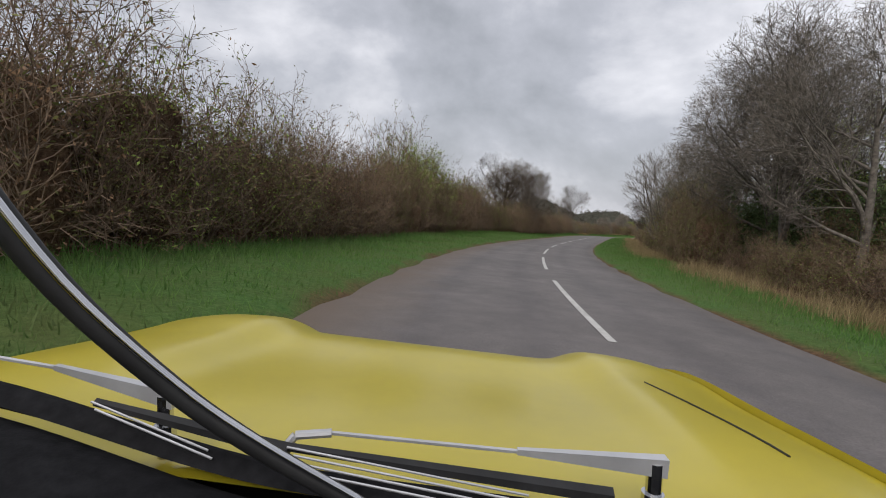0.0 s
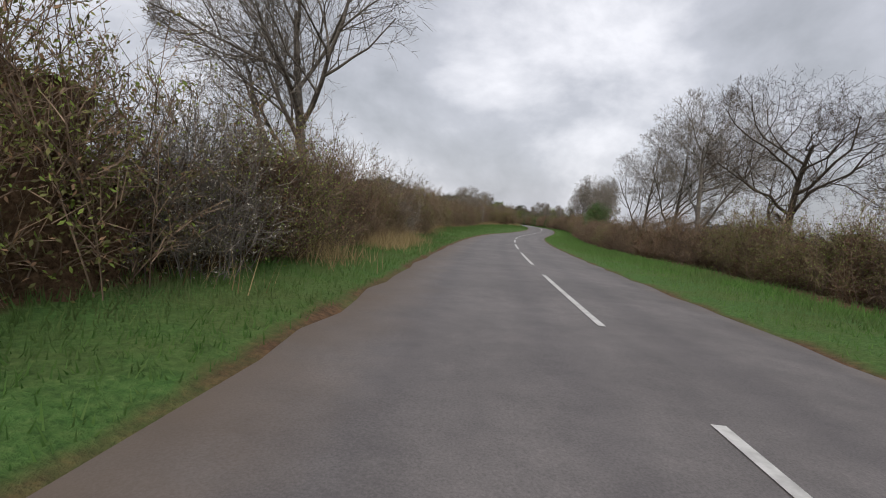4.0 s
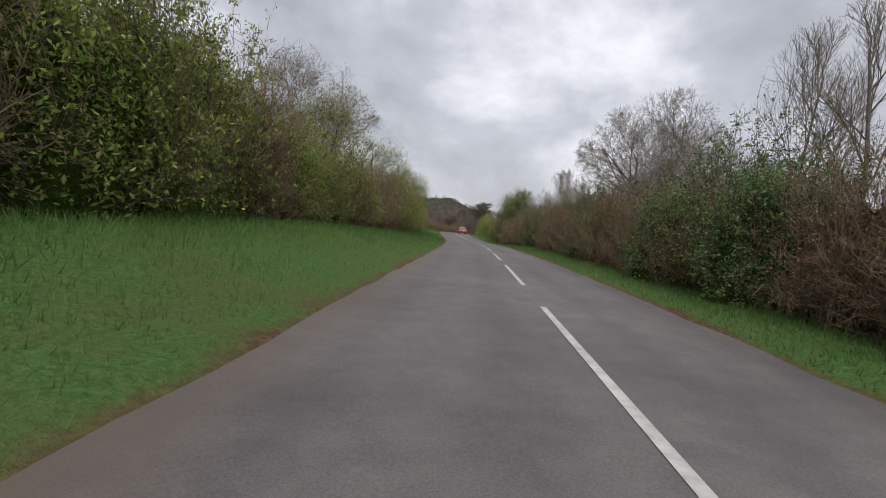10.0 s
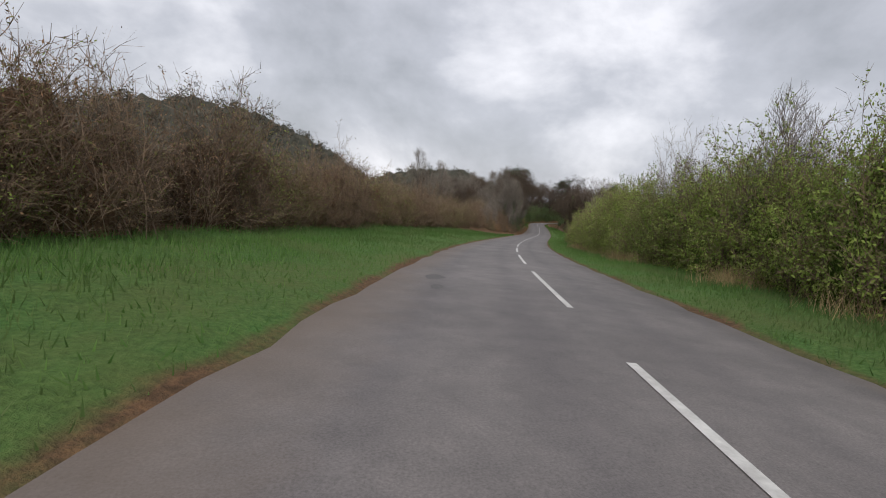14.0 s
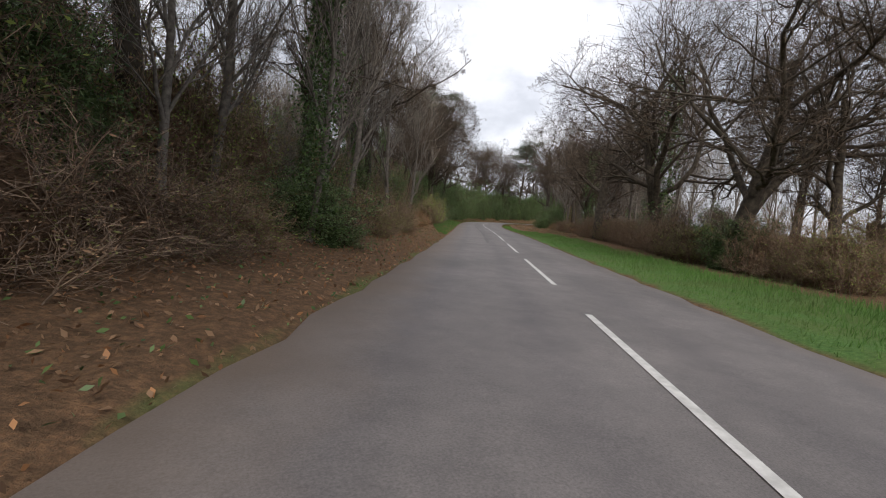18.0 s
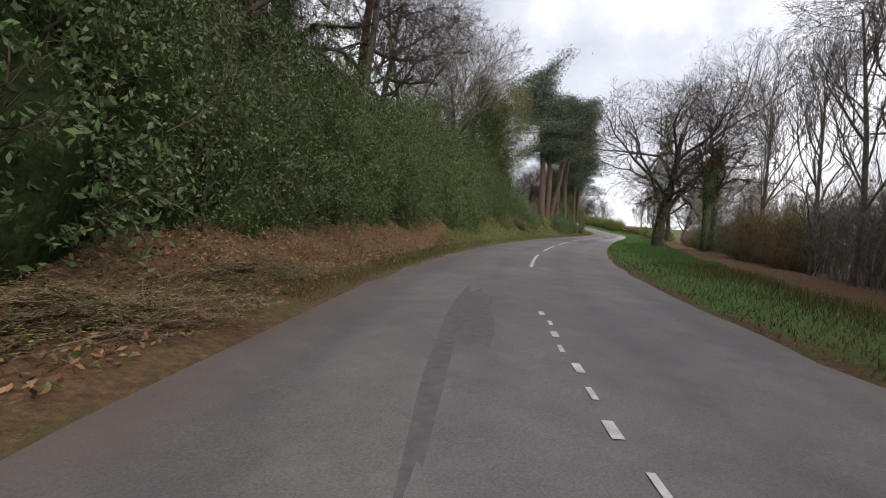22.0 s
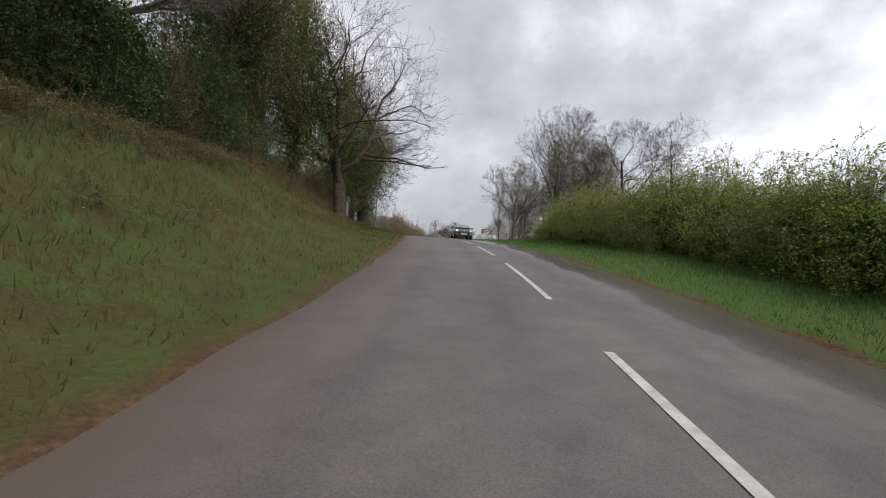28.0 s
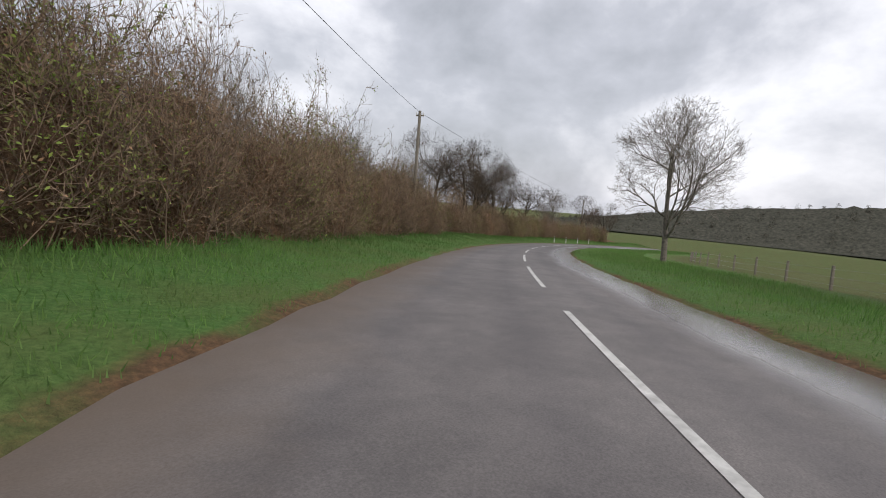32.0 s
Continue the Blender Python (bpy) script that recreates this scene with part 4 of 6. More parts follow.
# single trees: kind, chainage, offset, height, ivy
for key, s, d, h, *more in [
        # left
        ("bare", 68, 9.5, 8.5), ("oak", 73, 8.8, 10), ("oak", 78, 9.4, 9.5), ("oak", 60, 10, 10.5), ("clump", 65, 9.5, 10), ("bare", 123, 8.2, 12.4), ("bare", 187, 12.5, 6.5), ("bare", 193, 13, 7),
        ("bare", 251, 10.5, 5.5), ("bare", 257, 11, 6), ("slim", 272, 13, 8), ("bare", 306, 14, 11.5), ("bare", 316, 14.5, 12), ("oak", 345, 11, 7), ("slim", 366, 11.5, 12), ("bare", 370, 12.5, 12), ("slim", 374, 13, 11),
        ("slim", 478, 8.5, 10), ("slim", 483, 7, 12), ("oak", 490, 7, 12, 1), ("slim", 496, 8, 12), ("oak", 503, 7.5, 12), ("slim", 508, 9, 13), ("oak", 515, 8, 14, 1), ("oak", 521, 8.5, 15),
        ("slim", 528, 8, 12), ("oak", 535, 8.5, 13, 1), ("oak", 542, 8.5, 12), ("slim", 549, 10, 13), ("oak", 556, 10, 13, 1), ("oak", 565, 11, 13), ("oak", 574, 10.5, 13, 1), ("slim", 583, 12, 14), ("oak", 590, 11, 14),
        ("oak", 599, 12, 16, 1), ("oak", 612, 12, 13), ("oak", 630, 11, 17), ("oak", 636, 13, 18), ("oak", 641, 8.0, 15), ("oak", 648, 11, 18), ("oak", 655, 10, 17), ("oak", 662, 12, 18), ("bare", 668, 10, 16), ("oak", 674, 13, 17), ("oak", 634, 9, 18), ("oak", 643, 9.5, 20), ("oak", 640, 15, 20), ("oak", 650, 8.4, 17),
        ("bare", 765, 10, 12), ("spread", 775.5, 7.6, 11), ("oak", 787, 9, 14), ("bare", 792, 11, 12), ("slim", 800, 12, 10), ("oak", 806, 12, 11), ("slim", 811, 14, 11), ("spread", 809, 7.8, 12.5), ("spread", 822, 8.8, 10), ("oak", 836.5, 14.8, 12.4), ("oak", 510, 6.8, 15), ("oak", 522, 6.9, 16), ("oak", 579, 7.6, 17), ("oak", 586, 8.2, 17), ("oak", 593, 8.4, 18), ("oak", 599, 8.2, 17), ("oak", 518, 9.0, 16), ("oak", 527, 9.0, 17), ("spread", 516, 7.2, 14), ("tall", 545, 8.4, 15), ("tall", 562, 8.2, 16), ("tall", 579, 7.4, 17), ("tall", 588, 8.4, 17, 1),
        ("oak", 928, 9.4, 11.5), ("oak", 934, 11, 12), ("oak", 924, 12, 11), ("oak", 939, 9.5, 10.5), ("clump", 876, 13, 5.2), ("clump", 882, 12, 5.6), ("clump", 857.4, 11.8, 3.4), ("oak", 941, 14, 10.5), ("oak", 952, 15, 11), ("oak", 962, 14, 11), ("bare", 973, 13, 10), ("oak", 985, 12, 10), ("oak", 994, 10, 10),
        # right
        ("oak", 28, -13.5, 13, 1), ("bare", 34, -13.5, 12.5), ("bare", 20, -11.5, 11), ("bare", 25, -11, 13), ("bare", 29, -11.5, 13), ("bare", 41, -15, 13), ("clump", 46, -9.8, 10.5), ("clump", 52, -12.5, 10), ("bare", 57, -12.5, 9), ("bare", 61, -13, 9), ("bare", 80, -12.5, 8.5), ("bare", 71.5, -12.5, 10), ("bare", 75, -13, 10.5),
        ("spread", 103.5, -11.0, 10.8), ("spread", 101, -14, 11.2), ("bare", 96, -15.5, 11), ("oak", 119, -14, 9.5), ("oak", 126, -15, 10), ("oak", 134, -14, 11), ("bare", 146, -14, 13), ("bare", 152, -14, 12), ("bare", 160, -13, 11),
        ("slim", 181, -10.5, 7), ("slim", 185, -10.5, 7.5), ("slim", 189, -10, 7.8), ("slim", 193, -11, 8), ("slim", 177, -11, 6.5), ("bare", 211, -11.5, 11), ("bare", 218, -11.5, 14), ("slim", 221, -12.5, 14), ("bare", 225, -12, 13), ("oak", 243, -13, 11), ("bare", 250, -13, 11),
        ("oak", 229.5, -10.3, 11), ("slim", 256, -9, 6.5), ("slim", 258, -9.5, 6.8), ("slim", 262, -9, 7), ("slim", 266, -9.5, 7.5), ("bare", 271, -10, 8), ("slim", 287, -9, 8.5), ("slim", 290, -9.5, 9),
        ("bare", 301, -9.5, 10), ("bare", 306, -9.5, 10.5), ("slim", 317, -9, 6.6), ("slim", 320, -9.3, 7.5), ("slim", 324, -9, 8.7), ("slim", 328, -9.3, 9.2), ("slim", 349.5, -9, 8.5), ("slim", 352, -9.5, 9), ("bare", 358, -10, 9.5),
        ("slim", 404, -10, 7.5), ("slim", 412, -9, 7.5), ("slim", 476, -14, 8), ("slim", 520, -26, 11), ("slim", 516, -24, 10), ("slim", 512, -28, 10), ("slim", 525, -27, 11), ("spread", 537, -16.5, 17), ("spread", 548, -9.8, 15, 1), ("spread", 557, -8.6, 13), ("spread", 537, -8.8, 12.5), ("spread", 570, -10.8, 12, 1), ("oak", 549, -19, 16), ("oak", 537, -12.5, 11), ("slim", 556, -14, 12), ("slim", 560, -12, 13), ("slim", 563, -15, 13), ("slim", 572, -15, 12), ("oak", 580, -14, 12, 1), ("slim", 581, -17, 14), ("oak", 600, -15, 16),
        ("slim", 586, -12, 13), ("oak", 592, -16, 13), ("slim", 596, -13, 13), ("slim", 604, -12, 13), ("oak", 608, -14, 13), ("oak", 614, -11, 16), ("oak", 626, -9, 16), ("slim", 618, -14, 12), ("oak", 622, -10, 12, 1),
        ("oak", 630, -13, 13), ("slim", 636, -15, 12), ("oak", 642, -12, 12, 1), ("oak", 652, -14, 12), ("spread", 671, -6.6, 9.6, 1), ("oak", 673, -10.5, 12, 1), ("oak", 670, -9.6, 9, 1), ("slim", 640, -10.5, 8), ("slim", 645, -12, 8.5), ("slim", 649, -10.5, 8), ("slim", 655, -11.5, 8), ("slim", 660, -10.8, 8.5), ("slim", 682, -12, 7.5), ("slim", 692, -12.5, 7.5), ("slim", 697, -13.5, 8),
        ("spread", 711, -9.3, 9.4), ("spread", 708.5, -14.5, 10), ("oak", 722, -21, 9), ("slim", 703, -12, 7.5), ("spread", 746, -16, 7.6), ("oak", 752, -21, 8), ("slim", 768, -13, 8), ("slim", 772.5, -13, 8.5), ("slim", 775, -13.5, 11.5), ("slim", 778, -13, 9.5),
        ("oak", 756, -11.5, 9), ("oak", 813, -15.5, 9), ("oak", 821, -15.5, 11), ("bare", 826, -13.5, 11), ("bare", 829.5, -11.6, 15, 1), ("oak", 831, -15, 12), ("bare", 840, -9.6, 11.5), ("slim", 845.5, -8.8, 8.5), ("bare", 846, -12.5, 11), ("slim", 852, -13, 7),
        ("bare", 847, -15, 10), ("bare", 855, -22, 9), ("bare", 888.5, -15.8, 13), ("bare", 886, -13.6, 12), ("bare", 912, -9.3, 11.5)]:
    put_tree(key, s, d, h * (1.45 if d < 0 and 612 < s < 762 else 1.12 if d < 0 and 540 < s < 612 and key != "spread" else 1.0), None, bool(more))

for k in range(26):
    put_tree("slim", 484 + k * 2.6 + random.uniform(-1, 1), random.uniform(5.2, 9.5), random.uniform(9, 13), None, k % 5 == 2)
# more bare wood behind, on both sides of the wooded stretch
for k in range(34):
    put_tree(random.choice(["oak", "slim", "bare"]), 490 + k * 4.9 + random.uniform(-2, 2), 16 + random.uniform(0, 14), random.uniform(11, 15) * (1.35 if k > 18 else 1))
for k in range(26):
    put_tree(random.choice(["oak", "slim", "slim"]), 536 + k * 4.6 + random.uniform(-2, 2), -18 - random.uniform(0, 16), random.uniform(10, 14) * (1.4 if 9 < k < 24 else 1))
for k in range(8):
    put_tree("oak", 732 + k * 5 + random.uniform(-2, 2), 13 + random.uniform(0, 8), random.uniform(11, 14))


# ---- grass ----
def grass(name, s0, s1, side, label, dry=False):
    r = np.random.default_rng(int(s0 * 3 + side * 7 + 900 * dry + 100) % 99991)
    area = (s1 - s0) * 6
    n = int(area * (55 if dry else 95))
    s = r.uniform(s0, s1, n)
    gl = np.where(side > 0, table(GRASS_L, s), table(GRASS_R, s))
    w = half_width(s, np.full(n, side, float))
    if dry:
        a = gl + r.normal(-0.35, 0.5, n)
        keep = noise_at(s * 0.35, side) + r.uniform(-0.3, 0.3, n) > 0.1
    else:
        a = w - 0.02 + (np.minimum(gl, w + 6.5) - w + 0.4) * r.random(n) ** 0.8
        keep = (a < gl + 0.3) & (a > w + 0.04) & (gl - w > 0.25)
    keep &= ~((side > 0) & (s > np.interp(a, MOUTH[0], MOUTH[1]) - 0.4) & (s < np.interp(a, MOUTH[0], MOUTH[2]) + 0.4))
    keep &= a > w + 0.04
    s, a, w = s[keep], a[keep], w[keep]
    n = len(s)
    if n < 20:
        return
    base = spots(s, a * side, -0.02)
    hgt = (r.uniform(0.3, 0.8, n) if dry else r.uniform(0.05, 0.14, n) * (1 + 1.2 * smooth((a - w - 0.5) / 3)))
    t = r.uniform(0, 6.28, n)
    wd = (0.006 if dry else 0.009) * r.uniform(0.7, 1.5, n)
    dx = np.stack([np.cos(t), np.sin(t), np.zeros(n)], -1) * wd[:, None]
    tip = base + np.stack([r.normal(0, 0.35, n) * hgt, r.normal(0, 0.35, n) * hgt, hgt], -1)
    V = np.stack([base - dx, base + dx, tip], 1).reshape(-1, 3)
    me = raw_mesh(name, V, np.arange(3 * n), 3, BLADE_DRY if dry else (BLADE_ROUGH if (side > 0 and 540 < s0 < 800) or (side < 0 and 560 < s0 < 620) else BLADE))
    tagged(new(name, me), label, "grass", kind="stuff")


def noise_at(u, side):
    return np.sin(u * 1.3 + side) * np.sin(u * 0.41 + 2 * side) + 0.4 * np.sin(u * 3.7)


for s0 in range(-10, 960, 60):
    for side in (1, -1):
        grass("verge_grass", s0, s0 + 60, side, "short damp green grass on the verge")
        if (side > 0 and (100 < s0 < 200)) or (side < 0 and (s0 < 100 or 340 < s0 < 420)):
            grass("dry_grass", s0, s0 + 60, side, "tall dry straw-coloured grass stems at the hedge foot", True)


def fallen_leaves(s0, s1, d0, d1, n, seed):
    r = np.random.default_rng(seed)
    s, d = r.uniform(s0, s1, n), r.uniform(d0, d1, n)
    v, f = leaves(spots(s, d, 0.02 + 0.03 * r.random(n)), 0.034, 1.2, 1.1, r)
    me = raw_mesh("fallen_leaves", v, f.ravel(), 4, [BRACKEN, LEAF_BROWN, LEAF_IVY], index=r.choice(3, n, p=[0.25, 0.5, 0.25]))
    tagged(new("fallen_leaves", me), "fallen brown leaves and small ivy on the bank", "leaf litter", kind="stuff")


fallen_leaves(600, 654, 3.5, 7.5, 34000, 71)
fallen_leaves(556, 612, -12, -5.0, 22000, 72)
fallen_leaves(486, 566, 3.5, 7.0, 16000, 73)
hedge(608, 644, 3.9, 4.0, 0.5, 0.6, "bracken bracken olive", 3.2)

# ---- leafy and evergreen trees ----
def crown_tree(name, s, d, height, seed, leaf_mats, share, n, leaf, label, bark=BARK_DARK, spread=0.9, low=0.25, squash=1.0, lean=(0, 0), dense=None, trunk=0.3):
    """A tree in leaf or ivy: trunk and limbs, with clumps of leaves round its boughs."""
    r = np.random.default_rng(seed)
    wood, tw, tips = tree_mesh(name, seed, height, trunk, bark, TWIG_DARK, (low, 0.38 * spread), low, 0.8, 0.16, (9, 7, 5, 4), 0.06, lean)
    c = tips[r.integers(0, len(tips), n // 14)]
    k = r.integers(0, len(c), n)
    p = c[k] + r.normal(0, 0.42, (n, 3))
    p = p[p[:, 2] > height * low * 0.6]
    v, f = leaves(p, leaf, 0.2, 1.2, r)
    cut = np.searchsorted(np.cumsum(share) / sum(share), r.random(len(f)))
    o = plant(wood, [tw], s, d, 1.0, squash, random.uniform(0, 6.3), label, "tree", "trees by the lane")
    q = new("foliage", raw_mesh("foliage", v, f.ravel(), 4, leaf_mats, index=np.minimum(cut, len(leaf_mats) - 1)))
    q.parent = o
    if dense:
        bv, bf = ball(*dense, r)
        m = n
        qd = bv[bf[r.integers(0, len(bf), m)]]
        on = (qd * r.dirichlet((1, 1, 1, 1), m)[:, :, None]).sum(1)
        mid = np.array([0, 0, (dense[1] + dense[2]) / 2])
        out = on - mid
        out /= np.linalg.norm(out, axis=1, keepdims=True)
        lv, lf = leaves(on + out * (r.random(m) ** 1.5 * 0.8 - 0.4)[:, None], leaf, 0.2, 1.2, r)
        new("outer_foliage", raw_mesh("outer_foliage", lv, lf.ravel(), 4, leaf_mats, index=r.choice(len(leaf_mats), len(lf), p=np.array(share) / sum(share)))).parent = o
        r = np.random.default_rng(seed)
        qi = mid + (on - mid) * r.uniform(0.3, 0.9, (m, 1))
        iv, jf = leaves(qi, leaf * 1.7, 0.2, 1.2, r)
        new("inner_foliage", raw_mesh("inner_foliage", iv, jf.ravel(), 4, leaf_mats[0])).parent = o
    return o


def ball(radius, z0, z1, r):
    nu, nv = 20, 12
    sd = r.uniform(0, 60)
    V = []
    for j in range(nv):
        e = -math.pi / 2 + math.pi * j / (nv - 1)
        for i in range(nu):
            a = 2 * math.pi * i / nu
            k = 1 + 0.6 * noise.noise(Vector((math.cos(a) * 1.5 + sd, math.sin(a) * 1.5, e * 1.5))) + 0.45 * noise.noise(Vector((math.cos(a) * 3.5 + sd, math.sin(a) * 3.5, e * 3)))
            V.append((radius * k * math.cos(e) * math.cos(a), radius * k * math.cos(e) * math.sin(a), (z0 + z1) / 2 + (z1 - z0) / 2 * math.sin(e) * (0.9 + 0.1 * k)))
    F = [(j * nu + i, j * nu + (i + 1) % nu, (j + 1) * nu + (i + 1) % nu, (j + 1) * nu + i) for j in range(nv - 1) for i in range(nu)]
    return np.array(V), np.array(F)


def pine(s, d, height, seed, lean=(0, 0), label="tall Scots pine with reddish trunk and dark flat-topped crown", trunk=0.34, crown_from=0.6, clumps=32):
    r = np.random.default_rng(seed)
    segs, pts = [], [np.array([0, 0, -0.5])]
    dd = np.array([lean[0], lean[1], 1.0])
    for i in range(8):
        dd = dd + r.normal(0, 0.05, 3)
        dd /= np.linalg.norm(dd)
        pts.append(pts[-1] + dd * height / 8)
    rr = np.linspace(trunk, trunk * 0.35, 9)
    segs += [(*pts[i], *pts[i + 1], rr[i], rr[i + 1]) for i in range(8)]
    boughs, ndl = [], []
    for k in range(clumps):
        t = crown_from + (1 - crown_from) * r.random() ** 0.8
        i = min(int(t * 8), 7)
        b = pts[i] + (pts[i + 1] - pts[i]) * (t * 8 - i)
        a = r.uniform(0, 6.28)
        ln = r.uniform(1.6, 5.2) * (1.25 - t * 0.5)
        e = b + np.array([math.cos(a) * ln, math.sin(a) * ln, r.uniform(-0.3, 0.9)])
        boughs.append((*b, *e, 0.07, 0.025))
        # needles stand in flat, separate pads along each bough
        for u, m in ((1.0, 330), (0.72, 220), (0.45, 120)):
            ndl.append(b + (e - b) * u + r.normal(0, 1, (m, 3)) * [0.75, 0.75, 0.3] + r.normal(0, 0.25, 3))
    v, f = tubes(segs, 8)
    o = plant(raw_mesh("scots_pine", v, f.ravel(), 4, BARK_PINE, smooth_shade=True), None, s, d, 1.0, 1.0, r.uniform(0, 6.28), label, "tree", "pines on the bank")
    v, f = tubes(boughs, 4)
    new("bough", raw_mesh("bough", v, f.ravel(), 4, BARK_PINE)).parent = o
    v, f = leaves(np.concatenate(ndl), 0.075, 0.6, 1.6, r)
    new("needles", raw_mesh("needles", v, f.ravel(), 4, NEEDLES)).parent = o
    return o


# ivy-dark trees over the bank before the junction
for i, (s, d, h) in enumerate([(752, 9.8, 13), (759, 10.2, 13), (765.5, 10, 13), (772, 9, 12), (779, 10, 13), (786, 9.5, 12), (800, 11.5, 11), (806, 10, 12), (818, 9.2, 13), (824.5, 8.2, 11.5), (672, 9.2, 13), (677, 8.8, 12)]):
    crown_tree("ivy_tree", s, d, h, 300 + i, [LEAF_IVY, LEAF_BROWN, LEAF_OLIVE], [0.4, 0.25, 0.35], 20000, 0.040, "dark tree hung with ivy and brown leaves on the grassy bank", low=0.16, trunk=0.26, dense=(3.2 if 810 < s else 2.6, 0.8, h - 1.6))
for i, (s, d, h) in enumerate([(21, -13.5, 6.0), (26, -13.8, 7.0), (31, -13, 6.0)]):
    crown_tree("holly_tree", s, d, h, 330 + i, [LEAF_DARK, LEAF_IVY], [0.6, 0.4], 6000, 0.055, "dark holly tree behind the hedge", low=0.12, spread=0.75, trunk=0.18, dense=(1.7, 1.0, h - 1.0))
# tall trunks and pines on the bank
for i, (s, d, h, ln) in enumerate([(695.0, 7.2, 15, 0.02), (696.2, 7.0, 14.5, -0.06), (700, 6.9, 13, 0.09), (705.5, 7.2, 13, 0.02), (708.5, 6.2, 14, 0.03), (715, 5.8, 12.0, 0.0), (720, 5.4, 12, 0.0), (727, 6.5, 12, 0.0), (601, 10.5, 14, 0.05), (606, 11, 15, 0.04), (652, 10, 14, 0.0)]):
    pine(s, d, h * 1.42, 340 + i, (ln, 0), trunk=0.46 if i < 2 else 0.34 if i < 5 else 0.28, crown_from=0.42 if i < 2 or 4 < i < 8 else 0.62, clumps=46 if i < 8 else 32)
# evergreen beside the hedge and round oak at the field corner
crown_tree("evergreen_tree", 176, -9.2, 6.4, 371, [LEAF_DARK], [1], 6000, 0.055, "dark green conifer-like evergreen in the hedge", low=0.1, spread=0.7, trunk=0.16, dense=(1.3, 0.7, 5.0))
crown_tree("evergreen_oak", 857, 25, 9.4, 372, [LEAF_DARK, LEAF_IVY], [0.7, 0.3], 16000, 0.07, "round dark evergreen oak by the field gate", low=0.22, spread=0.9, trunk=0.3, dense=(3.2, 1.9, 9.0))
for i, (s, d, h) in enumerate([(24, -13.5, 9), (210, -9.5, 5.6), (252, -9.8, 7.6), (342, -8.2, 8.2), (269, -8.6, 7.6), (33, 10.5, 7.5), (469, -10.5, 8)]):
    crown_tree("young_leafing_tree", s, d, h, 380 + i, [LEAF_FRESH, LEAF_OLIVE], [0.6, 0.4], 8000, 0.034, "young tree breaking into fresh green leaf", low=0.12, spread=0.75, trunk=0.13)
for i, (s, d, h) in enumerate([(40, -9.4, 6.5), (52.5, -8.6, 5.0), (75, -9.6, 4.8), (79, -9.8, 4.4)]):
    crown_tree("sallow_tree", s, d, h, 420 + i, [LEAF_OLIVE, LEAF_BROWN, LEAF_FRESH], [0.6, 0.3, 0.1], 9000, 0.03, "dense rounded sallow in olive bud", BARK_GREY, low=0.08, spread=1.0, trunk=0.14)
for i, (s, d, h) in enumerate([(346, -7.4, 8.4), (350, -8.0, 9.2), (354.5, -8.2, 8.6), (359.5, -8.6, 7.6), (341, -8.0, 8.8)]):
    crown_tree("ivied_hedge_tree", s, d, h, 430 + i, [LEAF_OLIVE, LEAF_IVY, LEAF_FRESH], [0.45, 0.35, 0.2], 12000, 0.034, "slender hedge tree with ivy and olive young leaves", low=0.1, spread=0.7, trunk=0.15)
for i, (s, d, h) in enumerate([(344, 9.6, 9.4), (350, 9.2, 8.6), (357, 9.0, 7.2), (338, 9.4, 9.6), (300, 9.8, 8.2), (312, 9.6, 8.6)]):
    crown_tree("budding_hedge_tree", s, d, h, 440 + i, [LEAF_OLIVE, LEAF_FRESH], [0.5, 0.5], 12000, 0.034, "hedge tree in fresh olive-green spring leaf", low=0.1, spread=0.85, trunk=0.15)
for i, (s, d, h) in enumerate([(36, -11, 8), (58, -10.5, 9), (64, -11, 8.5), (70, 10.5, 9), (88, -10.5, 6)]):
    crown_tree("budding_willow", s, d, h, 400 + i, [LEAF_OLIVE, BLOSSOM], [0.85, 0.15], 6000, 0.022, "grey willow coming into olive bud", BARK_GREY, low=0.1, spread=0.7, trunk=0.16)


# ---- side road and junction ----
def side_road():
    d = np.concatenate([np.arange(2.9, 10, 0.6), np.arange(10, 46, 3.0)])
    lo, hi = np.interp(d, MOUTH[0], MOUTH[1]), np.interp(d, MOUTH[0], MOUTH[2])
    f = np.linspace(0, 1, 9)
    S = lo[:, None] + (hi - lo)[:, None] * f[None]
    D = np.repeat(d[:, None], 9, 1)
    V = spots(S.ravel(), D.ravel(), 0)
    w = half_width(S.ravel(), D.ravel())
    V[:, 2] = np.where(D.ravel() < w, road_z(S.ravel()) - 0.02 * D.ravel() + 0.006, road_z(S.ravel()) - 0.02 * w + 0.03 + 0.075 * np.minimum(D.ravel() - w, 18))
    i = (np.arange(len(d) - 1)[:, None] * 9 + np.arange(8)[None]).ravel()
    F = np.stack([i, i + 9, i + 10, i + 1], -1)[:, ::-1]
    me = raw_mesh("side_road", V, F.ravel(), 4, ROAD, uv=np.stack([S.ravel(), np.full(S.size, 0.6)], -1), smooth_shade=True)
    return tagged(new("side_road", me), "side road joining the lane at a give-way line", "road", kind="structure")


side = side_road()


def edge(q):
    return float(np.interp(q, [831, 837, 845, 853], [4.6, 4.7, 4.8, 5.0]))


for s in np.arange(832.6, 854, 0.95):
    dd = edge(s)
    wm = float(half_width(s, dd))
    lift = -0.02 * wm + 0.036 + 0.075 * (dd - wm) + 0.02 * dd if dd > wm else 0.02
    part("give_way_mark", strip(s, s + 0.6, 0, 0.12, lift + 0.012, edge), PAINT, side)
for k in range(6):
    verts, faces = [], []
    d0 = 5.0 + k * 3.0
    for dd in (d0, d0 + 1.8):
        for e in (-0.06, 0.06):
            p = spot(844.5 + e, dd, 0.10)
            verts.append(tuple(p))
    part("centre_line_mark", (verts, [(0, 1, 3, 2)]), PAINT, side)

